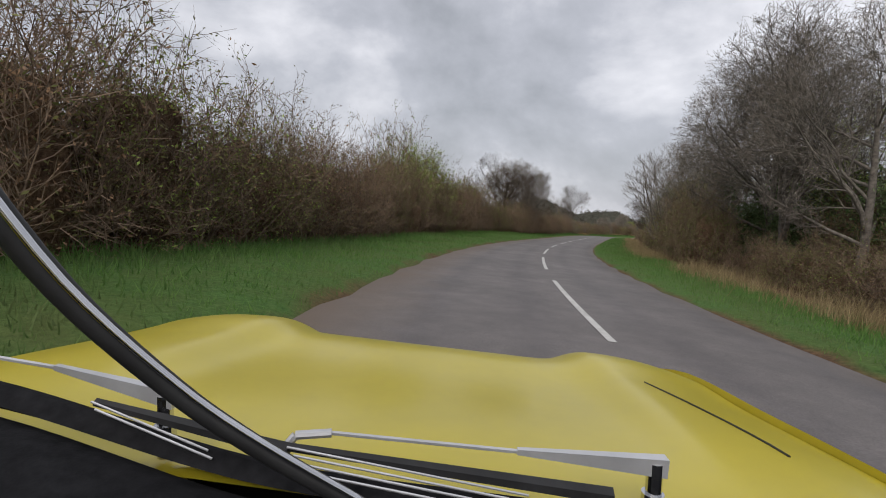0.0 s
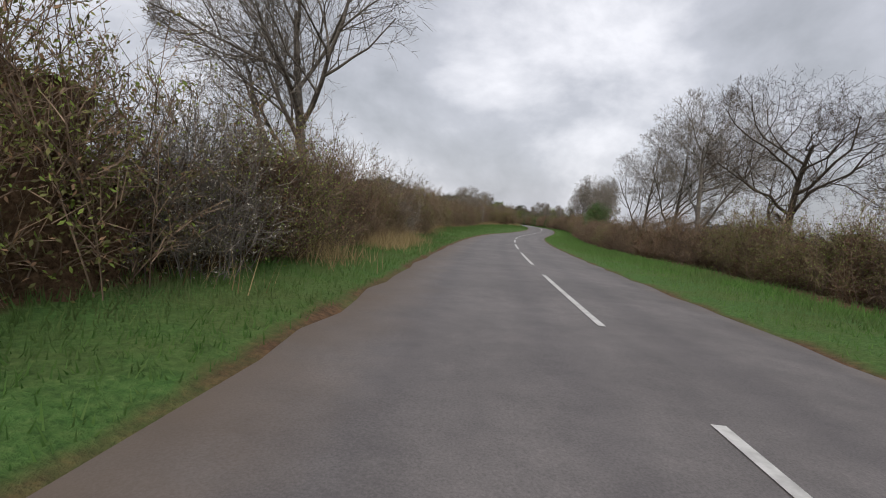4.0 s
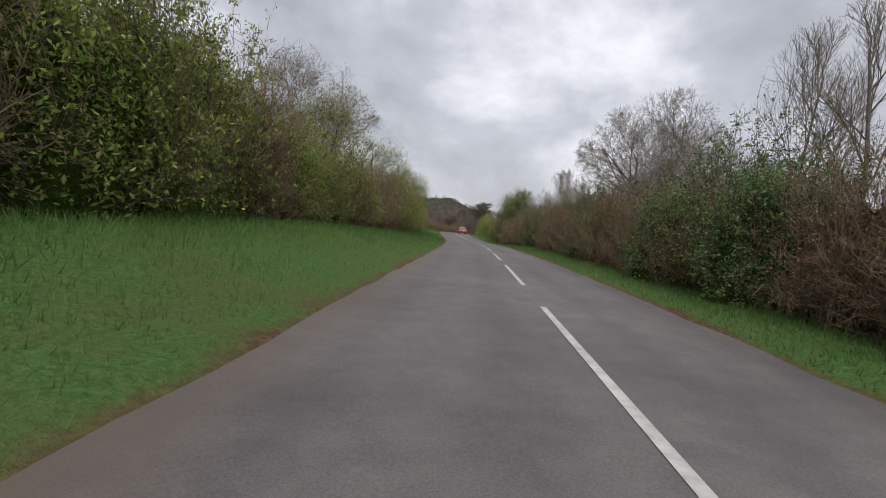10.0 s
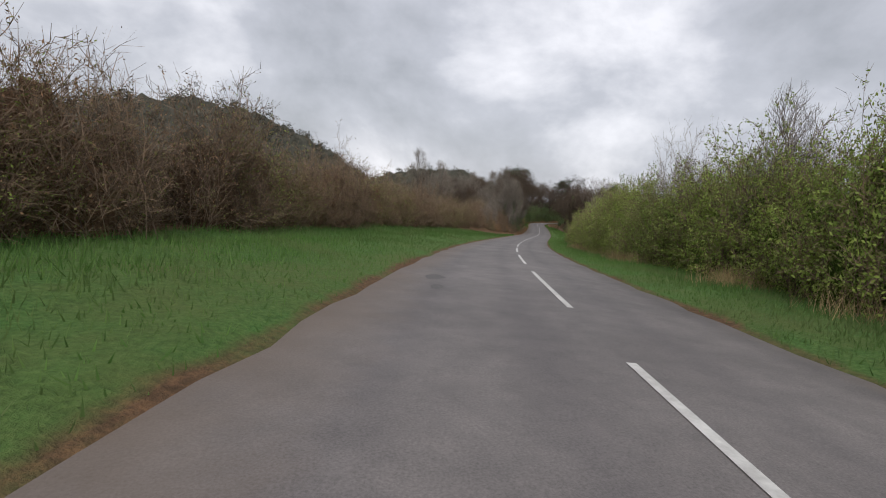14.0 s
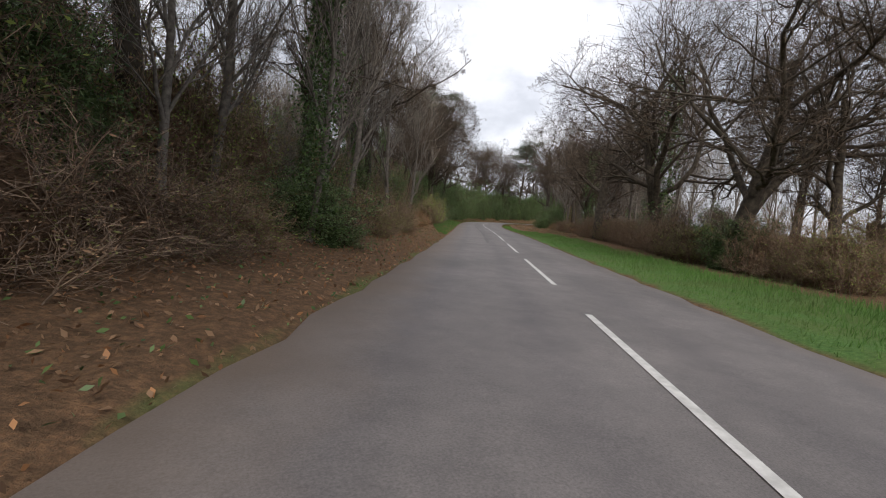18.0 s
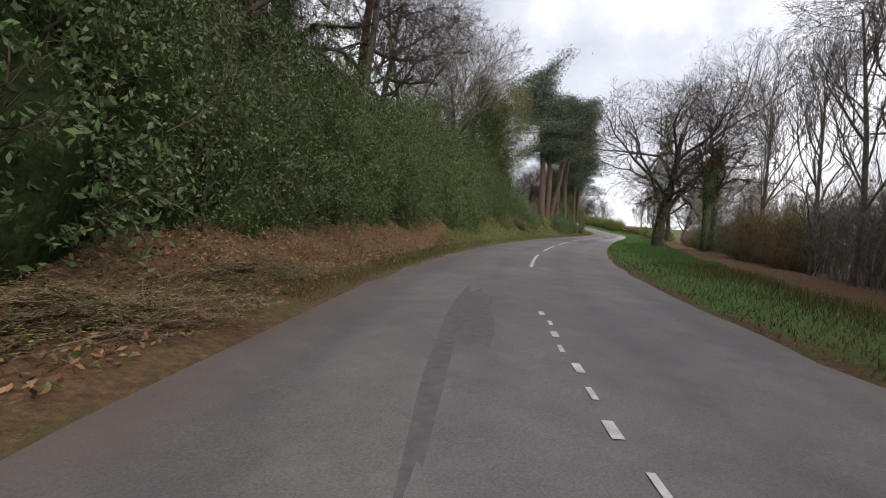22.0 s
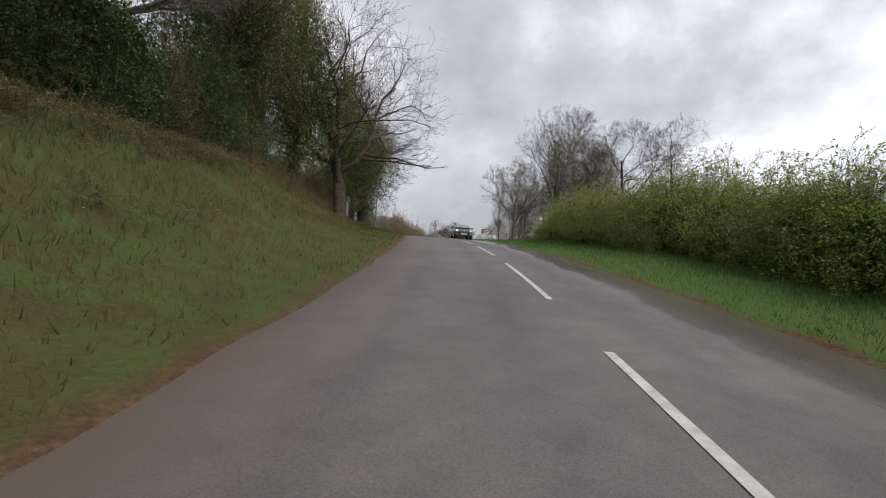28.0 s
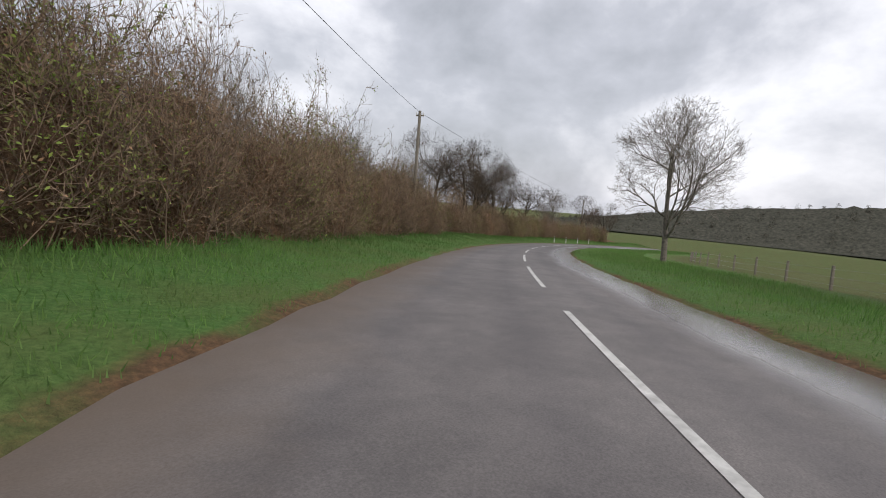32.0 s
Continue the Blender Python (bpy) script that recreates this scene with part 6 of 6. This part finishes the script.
def modern_car(name, m, paint, label, length, width, height, estate=False, lights_on=False):
    """A family car facing +y: body, greenhouse, glass, lamps, wheels, plate with bars."""
    c = thing(name, m, label, "car")
    L, W, H = length, width / 2, height
    f, b = L / 2, -L / 2
    # stations: y, half width at the sill, half width at the belt, height of the belt or bonnet top
    st = [(f, 0.62 * W, 0.60 * W, 0.62), (f - 0.10, 0.86 * W, 0.80 * W, 0.70), (f - 0.35, 0.97 * W, 0.90 * W, 0.79), (f - 0.75, 1.0 * W, 0.94 * W, 0.88), (f - 1.10, 1.0 * W, 0.95 * W, 0.955),
          (f - 1.6, 1.0 * W, 0.955 * W, 0.97), (0, 1.0 * W, 0.96 * W, 0.975), (b + 1.0, 1.0 * W, 0.95 * W, 0.985), (b + 0.35, 0.98 * W, 0.92 * W, 0.99), (b + 0.06, 0.90 * W, 0.84 * W, 0.97), (b, 0.75 * W, 0.72 * W, 0.9)]
    rows = []
    for y, ws, wb, hb in st:
        lo = 0.24 if abs(y) < L / 2 - 0.05 else 0.34
        rows.append([(-ws * 0.9, y, lo), (-ws, y, lo + 0.13), (-ws * 1.0, y, 0.55 * hb + 0.12), (-wb, y, hb - 0.05), (-wb * 0.86, y, hb), (-wb * 0.4, y, hb + 0.025), (0, y, hb + 0.03),
                     (wb * 0.4, y, hb + 0.025), (wb * 0.86, y, hb), (wb, y, hb - 0.05), (ws, y, 0.55 * hb + 0.12), (ws, y, lo + 0.13), (ws * 0.9, y, lo)])
    nose = [(x * 0.9, f - 0.005, z) for x, y, z in rows[0]]
    mid_nose = [(x * 0.3, f + 0.015, 0.36 + (z - 0.36) * 0.6) for x, y, z in rows[0]]
    tail = [(x * 0.5, b - 0.02, 0.4 + (z - 0.4) * 0.6) for x, y, z in rows[-1]]
    shell("body", [mid_nose, nose] + rows + [tail], paint, c, flip=True)
    # greenhouse: y, half width, height
    gh = [(f - 1.02, 0.80 * W, 0.955, 0.0), (f - 1.35, 0.78 * W, 1.20, 0.35), (f - 1.75, 0.73 * W, H - 0.03, 0.9), (f - 2.2, 0.72 * W, H, 1), (b + (0.9 if estate else 1.0), 0.71 * W, H - 0.02, 1), (b + (0.42 if estate else 0.5), 0.70 * W, H - 0.10, 0.8), (b + 0.12, 0.74 * W, 1.0, 0.0)]
    rows = []
    for y, w_, h_, _ in gh:
        base = 0.95
        rows.append([(-0.92 * W, y, base), (-(w_ + (0.92 * W - w_) * 0.25), y, base + (h_ - base) * 0.75), (-w_ * 0.93, y, h_ - 0.02), (-w_ * 0.5, y, h_ + 0.01), (0, y, h_ + 0.015), (w_ * 0.5, y, h_ + 0.01), (w_ * 0.93, y, h_ - 0.02), ((w_ + (0.92 * W - w_) * 0.25), y, base + (h_ - base) * 0.75), (0.92 * W, y, base)])
    shell("roof", rows, paint, c, flip=True)
    # windscreen: a bowed pane proud of the greenhouse
    pane = []
    for k in range(5):
        u = k / 4
        y, z, w_ = f - 1.06 - 0.66 * u, 0.985 + (H - 0.09 - 0.985) * u, W * (0.80 - 0.12 * u)
        pane.append([(w_ * q, y + 0.115 - 0.06 * q * q, z + 0.045) for q in (-1, -0.5, 0, 0.5, 1)])
    shell("windscreen", pane, GLASS, c, flip=True)
    for sx in (-1, 1):
        for y0, y1 in ((f - 1.45, f - 2.15), (f - 2.25, b + 1.05)) + (((b + 0.95, b + 0.5),) if estate else ()):
            lift = 0.5 if y0 > f - 1.5 else 0.9
            q = [[(sx * (0.925 * W), y0, 1.0), (sx * (0.925 * W), y1, 1.0)], [(sx * 0.80 * W, y0 - (0.28 if lift < 0.8 else 0.05), H - 0.14), (sx * 0.80 * W, y1 + 0.03, H - 0.14)]]
            shell("side_window", q, GLASS, c, flip=sx < 0, thick=0.012, level=0)
        # lamps, mirror, fog lamp, door handles
        V = [[(sx * 0.50 * W, f - 0.06, 0.66), (sx * 0.93 * W, f - 0.36, 0.70)], [(sx * 0.58 * W, f - 0.12, 0.77), (sx * 0.95 * W, f - 0.58, 0.84)]]
        lampo = shell("headlamp", V, LENS, c, flip=sx > 0, thick=0.03, level=0)
        if lights_on:
            bm = bmesh.new()
            bmesh.ops.create_uvsphere(bm, u_segments=12, v_segments=8, radius=0.045)
            bmesh.ops.translate(bm, vec=(sx * 0.74 * W, f - 0.16, 0.71), verts=bm.verts)
            part("bulb", bm, LAMP_ON, lampo)
        block_part("fog_lamp", c, (0.14, 0.03, 0.09), (sx * 0.70 * W, f - 0.03, 0.42), LENS, 0.015)
        mo = block_part("mirror", c, (0.2, 0.1, 0.14), (sx * (W + 0.09), f - 1.42, 1.02), paint, 0.04)
        for y in (f - 2.0, b + 1.2):
            block_part("door_handle", c, (0.03, 0.18, 0.03), (sx * (W * 0.985), y, 0.83), paint, 0.008)
        block_part("side_moulding", c, (0.02, L * 0.5, 0.05), (sx * (W + 0.003), -0.1, 0.55), ALLOY if lights_on else paint, 0.006)
        for y in (f - 0.82, b + 0.78):
            bm = bmesh.new()
            rod(bm, (sx * W * 0.72, y, 0.33), (sx * W * 1.004, y, 0.33), 0.37, 0.37, 28)
            part("wheel_arch", bm, BLACK, c)
            wheel(c, sx * (W - 0.082), y)
    block_part("grille", c, (W * 1.25, 0.06, 0.20), (0, f - 0.012, 0.49), BLACK, 0.05)
    block_part("lower_intake", c, (W * 1.2, 0.05, 0.10), (0, f - 0.02, 0.30), BLACK, 0.03)
    block_part("bumper", c, (W * 1.5, 0.10, 0.09), (0, f - 0.05, 0.40), paint, 0.035)
    block_part("badge", c, (0.15, 0.03, 0.13), (0, f + 0.005, 0.665), CHROME, 0.04)
    pl = block_part("number_plate", c, (0.52, 0.02, 0.115), (0, f + 0.045, 0.42), WHITE, 0.006)
    for k in range(2):
        block_part("plate_bar", pl, (0.19, 0.006, 0.06), (-0.11 + 0.23 * k, f + 0.057, 0.42), BLACK, 0.0)
    for sx in (-1, 1):
        bm = bmesh.new()
        rod(bm, (sx * 0.1 - 0.05, f - 1.02, 1.005), (sx * 0.42 + 0.05, f - 1.13, 1.02), 0.012, 0.008, 6)
        part("wiper", bm, BLACK, c)
    return c


p = spot(375.8, -1.4)
modern_car("hatchback_car", pose(p.x, p.y, p.z + 0.01, 0, 0, math.degrees(heading(375.8)) + 180), RED_CAR, "bright red hatchback car driving the other lane", 3.95, 1.66, 1.50)
p = spot(824.3, -1.25)
modern_car("estate_car", pose(p.x, p.y, p.z + 0.01, 0, 0, math.degrees(heading(824.3)) + 180), BLUE_CAR, "dark blue estate car with lit headlamps", 4.4, 1.66, 1.36, True, True)


# ---- the yellow roadster, standing where the drive begins ----
def bonnet_z(x, y):
    """Height of the bonnet: a flat middle between two long rounded wings, dropping to the nose."""
    fade = float(smooth((y - 0.5) / 0.7))
    z = 0.882 - 0.080 * float(smooth((y - 0.55) / 0.85)) - 0.006 * x
    for c, side in ((-0.69, -1), (0.46, 1)):
        u = (x - c) * side
        z += 0.044 * fade * math.exp(-(u / (0.34 if u > 0 else 0.078)) ** 2)
        z -= (0.55 if side < 0 else 0.44) * max(0.0, u - 0.12) ** 2.0
    z -= 0.42 * max(0.0, y - 1.42) ** 1.7
    return z


def roadster():
    c = thing("roadster_car", pose(-1.66, 0.14, 0.0, 0, 0, -0.4), "yellow open sports car with a long winged bonnet", "car")
    rows = []
    for y in list(np.arange(0.52, 1.42, 0.1)) + list(np.arange(1.42, 2.55, 0.09)):
        ww = 0.88 - 0.10 * float(smooth((y - 1.6) / 0.9))
        xs = [(-1 + 2 * k / 66) * ww - 0.09 for k in range(67)]
        rows.append([(x, y, bonnet_z(x, y)) for x in xs])
    shell("bonnet", rows, YELLOW_CAR, c, "yellow bonnet with rounded wings", True, level=1)
    # flanks, nose and tail
    rows = []
    for y in np.linspace(-1.75, 2.5, 24):
        ww = 0.88 - 0.10 * float(smooth((y - 1.6) / 0.9)) - 0.14 * float(smooth((-1.0 - y) / 0.8))
        top = bonnet_z(-ww - 0.09, y) if y > 0.52 else 0.80 + 0.03 * math.sin(y)
        rows.append([(-0.09 - ww, y, top), (-0.09 - ww * 1.03, y, 0.6), (-0.09 - ww * 0.98, y, 0.34), (-0.09 - ww * 0.86, y, 0.2)])
    shell("side_panel", rows, YELLOW_CAR, c)
    shell("side_panel", [[(-0.18 - x, y, z) for x, y, z in r] for r in rows], YELLOW_CAR, c, flip=True)
    w_ = 0.72
    shell("nose_panel", [[(x, 2.5 + 0.06 * (1 - (x / 0.8) ** 2), bonnet_z(x, 2.5) * k + 0.25 * (1 - k)) for x in np.linspace(-w_ - 0.09, w_ - 0.09, 11)] for k in (1, 0.7, 0.35, 0)], YELLOW_CAR, c, flip=True)
    shell("boot_deck", [[(-0.09 + x * (0.86 - 0.12 * u), -0.85 - 0.95 * u, 0.82 - 0.06 * u - 0.05 * abs(x) ** 3 - 0.25 * u ** 4) for x in np.linspace(-1, 1, 9)] for u in np.linspace(0, 1, 6)], YELLOW_CAR, c, flip=False)
    shell("tail_panel", [[(-0.09 + x * 0.74, -1.8, 0.5 * k + 0.22) for x in np.linspace(-1, 1, 7)] for k in (0, 0.5, 1)], YELLOW_CAR, c)
    block_part("floor_pan", c, (1.5, 3.9, 0.06), (-0.09, 0.3, 0.24), BLACK, 0.01)
    # cockpit: scuttle, dashboard top, seats
    def lip(x):
        return 0.912 + 0.075 * float(smooth((-0.15 - x) / 0.55))
    xs = np.linspace(-0.88, 0.74, 19)
    shell("scuttle_seal", [[(x, y, lip(x) + dz) for x in xs] for y, dz in ((0.545, -0.05), (0.535, 0.0), (0.51, 0.008), (0.49, -0.01))], DASH, c, flip=True)
    shell("dashboard", [[(x, y, lip(x) + dz + 0.004 * math.sin(9 * x)) for x in xs] for y, dz in ((0.495, -0.03), (0.46, -0.018), (0.38, -0.02), (0.26, -0.035), (0.2, -0.07), (0.19, -0.2))], DASH, c, "black padded dashboard top", flip=True)
    for x in (-0.47, 0.29):
        block_part("seat", c, (0.5, 0.5, 0.16), (x, -0.25, 0.38), BLACK, 0.05)
        block_part("seat_back", c, (0.48, 0.14, 0.55), (x, -0.58, 0.62), BLACK, 0.05)
    # slanting windscreen stay: dark with a bright edge
    way = [Vector(q) for q in ((-0.43, 0.315, 1.275), (-0.366, 0.36, 1.153), (-0.282, 0.40, 1.055), (-0.201, 0.42, 0.995), (-0.087, 0.44, 0.93))]
    fine = [way[0]]
    for k in range(4):
        p0, p1, p2, p3 = way[max(k - 1, 0)], way[k], way[k + 1], way[min(k + 2, 4)]
        for j in range(1, 6):
            u = j / 5
            fine.append(0.5 * (2 * p1 + (p2 - p0) * u + (2 * p0 - 5 * p1 + 4 * p2 - p3) * u * u + (3 * p1 - p0 - 3 * p2 + p3) * u ** 3))
    for nm, off, r0, r1, mat in (("windscreen_stay", Vector((0, 0, 0)), 0.0135, 0.0095, BLACK), ("bright_edge", Vector((0.0085, -0.007, 0.0085)), 0.0044, 0.0036, CHROME)):
        bm = bmesh.new()
        rings = []
        for k, q in enumerate(fine):
            ahead = (fine[min(k + 1, len(fine) - 1)] - fine[max(k - 1, 0)]).to_track_quat("Z", "Y").to_matrix()
            rr = r0 + (r1 - r0) * k / (len(fine) - 1)
            rings.append([bm.verts.new(q + off + ahead @ Vector((rr * math.cos(6.28318 * i / 14), rr * math.sin(6.28318 * i / 14), 0))) for i in range(14)])
        for ra, rb in zip(rings, rings[1:]):
            for i in range(14):
                bm.faces.new((ra[i], ra[(i + 1) % 14], rb[(i + 1) % 14], rb[i])).smooth = True
        bm.faces.new(rings[0][::-1]), bm.faces.new(rings[-1])
        st = part(nm, bm, mat, c if nm == "windscreen_stay" else st)
    # wipers
    for pivot, knee, tip in (((-0.388, 0.55, 0.976), (-0.545, 0.55, 0.996), (-0.80, 0.55, 1.008)), ((0.261, 0.55, 0.966), (0.087, 0.55, 0.958), (-0.157, 0.55, 0.952))):
        P, K, T = Vector(pivot), Vector(knee), Vector(tip)
        wp = rail_part("wiper_spindle", c, P - Vector((-0.005, 0, 0.085)), P, 0.010, CHROME, 14)
        rail_part("spindle_collar", wp, P - Vector((-0.004, 0, 0.075)), P - Vector((-0.002, 0, 0.04)), 0.014, CHROME, 14)
        bm = bmesh.new()
        lo = [bm.verts.new(v) for v in (P + Vector((0.014, -0.008, -0.016)), P + Vector((0.014, 0.008, -0.016)), K + Vector((0, 0.004, -0.003)), K + Vector((0, -0.004, -0.003)))]
        hi = [bm.verts.new(v) for v in (P + Vector((0.014, -0.008, 0.008)), P + Vector((0.014, 0.008, 0.008)), K + Vector((0, 0.004, 0.004)), K + Vector((0, -0.004, 0.004)))]
        bm.faces.new(lo[::-1])
        bm.faces.new(hi)
        for k in range(4):
            bm.faces.new((lo[k], lo[(k + 1) % 4], hi[(k + 1) % 4], hi[k]))
        part("wiper_arm", bm, ALLOY, wp, "bright metal wiper arm")
        rail_part("wiper_rod", wp, K, T, 0.0032, ALLOY, 6)
        if T.x > -0.3:
            A, B = Vector((-0.20, 0.515, 0.945)), Vector((0.20, 0.515, 0.935))
            U = T + Vector((-0.045, -0.01, -0.004))
            rail_part("blade_hook", wp, T, U, 0.006, ALLOY, 8)
            rail_part("blade_hook", wp, U, Vector((-0.215, 0.53, 0.93)), 0.006, ALLOY, 8)
        else:
            A, B = Vector((-0.456, 0.515, 0.972)), Vector((-0.20, 0.515, 0.94))
        bm = bmesh.new()
        rod(bm, A, B, 0.006, 0.011, 6)
        part("wiper_blade", bm, BLACK, wp)
        for k in range(4 if T.x > -0.3 else 2):
            o = Vector((0, -0.008 * k - 0.008, 0.004 - 0.005 * k))
            rail_part("blade_spring", wp, A + o + Vector((0.012 * k, 0, 0)), B + o - Vector((0.10 - 0.01 * k, 0, 0.012)), 0.0016, ALLOY, 5)
    # seam between bonnet lid and wing
    seam = [(0.515 + 0.115 * k / 9 - 0.012 * (k / 9) ** 8, 1.24 - 0.42 * k / 9) for k in range(10)]
    for (x0, y0), (x1, y1) in zip(seam, seam[1:]):
        rail_part("bonnet_seam", c, (x0, y0, bonnet_z(x0, y0) + 0.0005), (x1, y1, bonnet_z(x1, y1) + 0.0005), 0.0028, BLACK, 5)
    for x in (-0.84, 0.66):
        for y in (1.75, -1.05):
            wheel(c, x, y, 0.31, 0.19)
    return c


roadster()
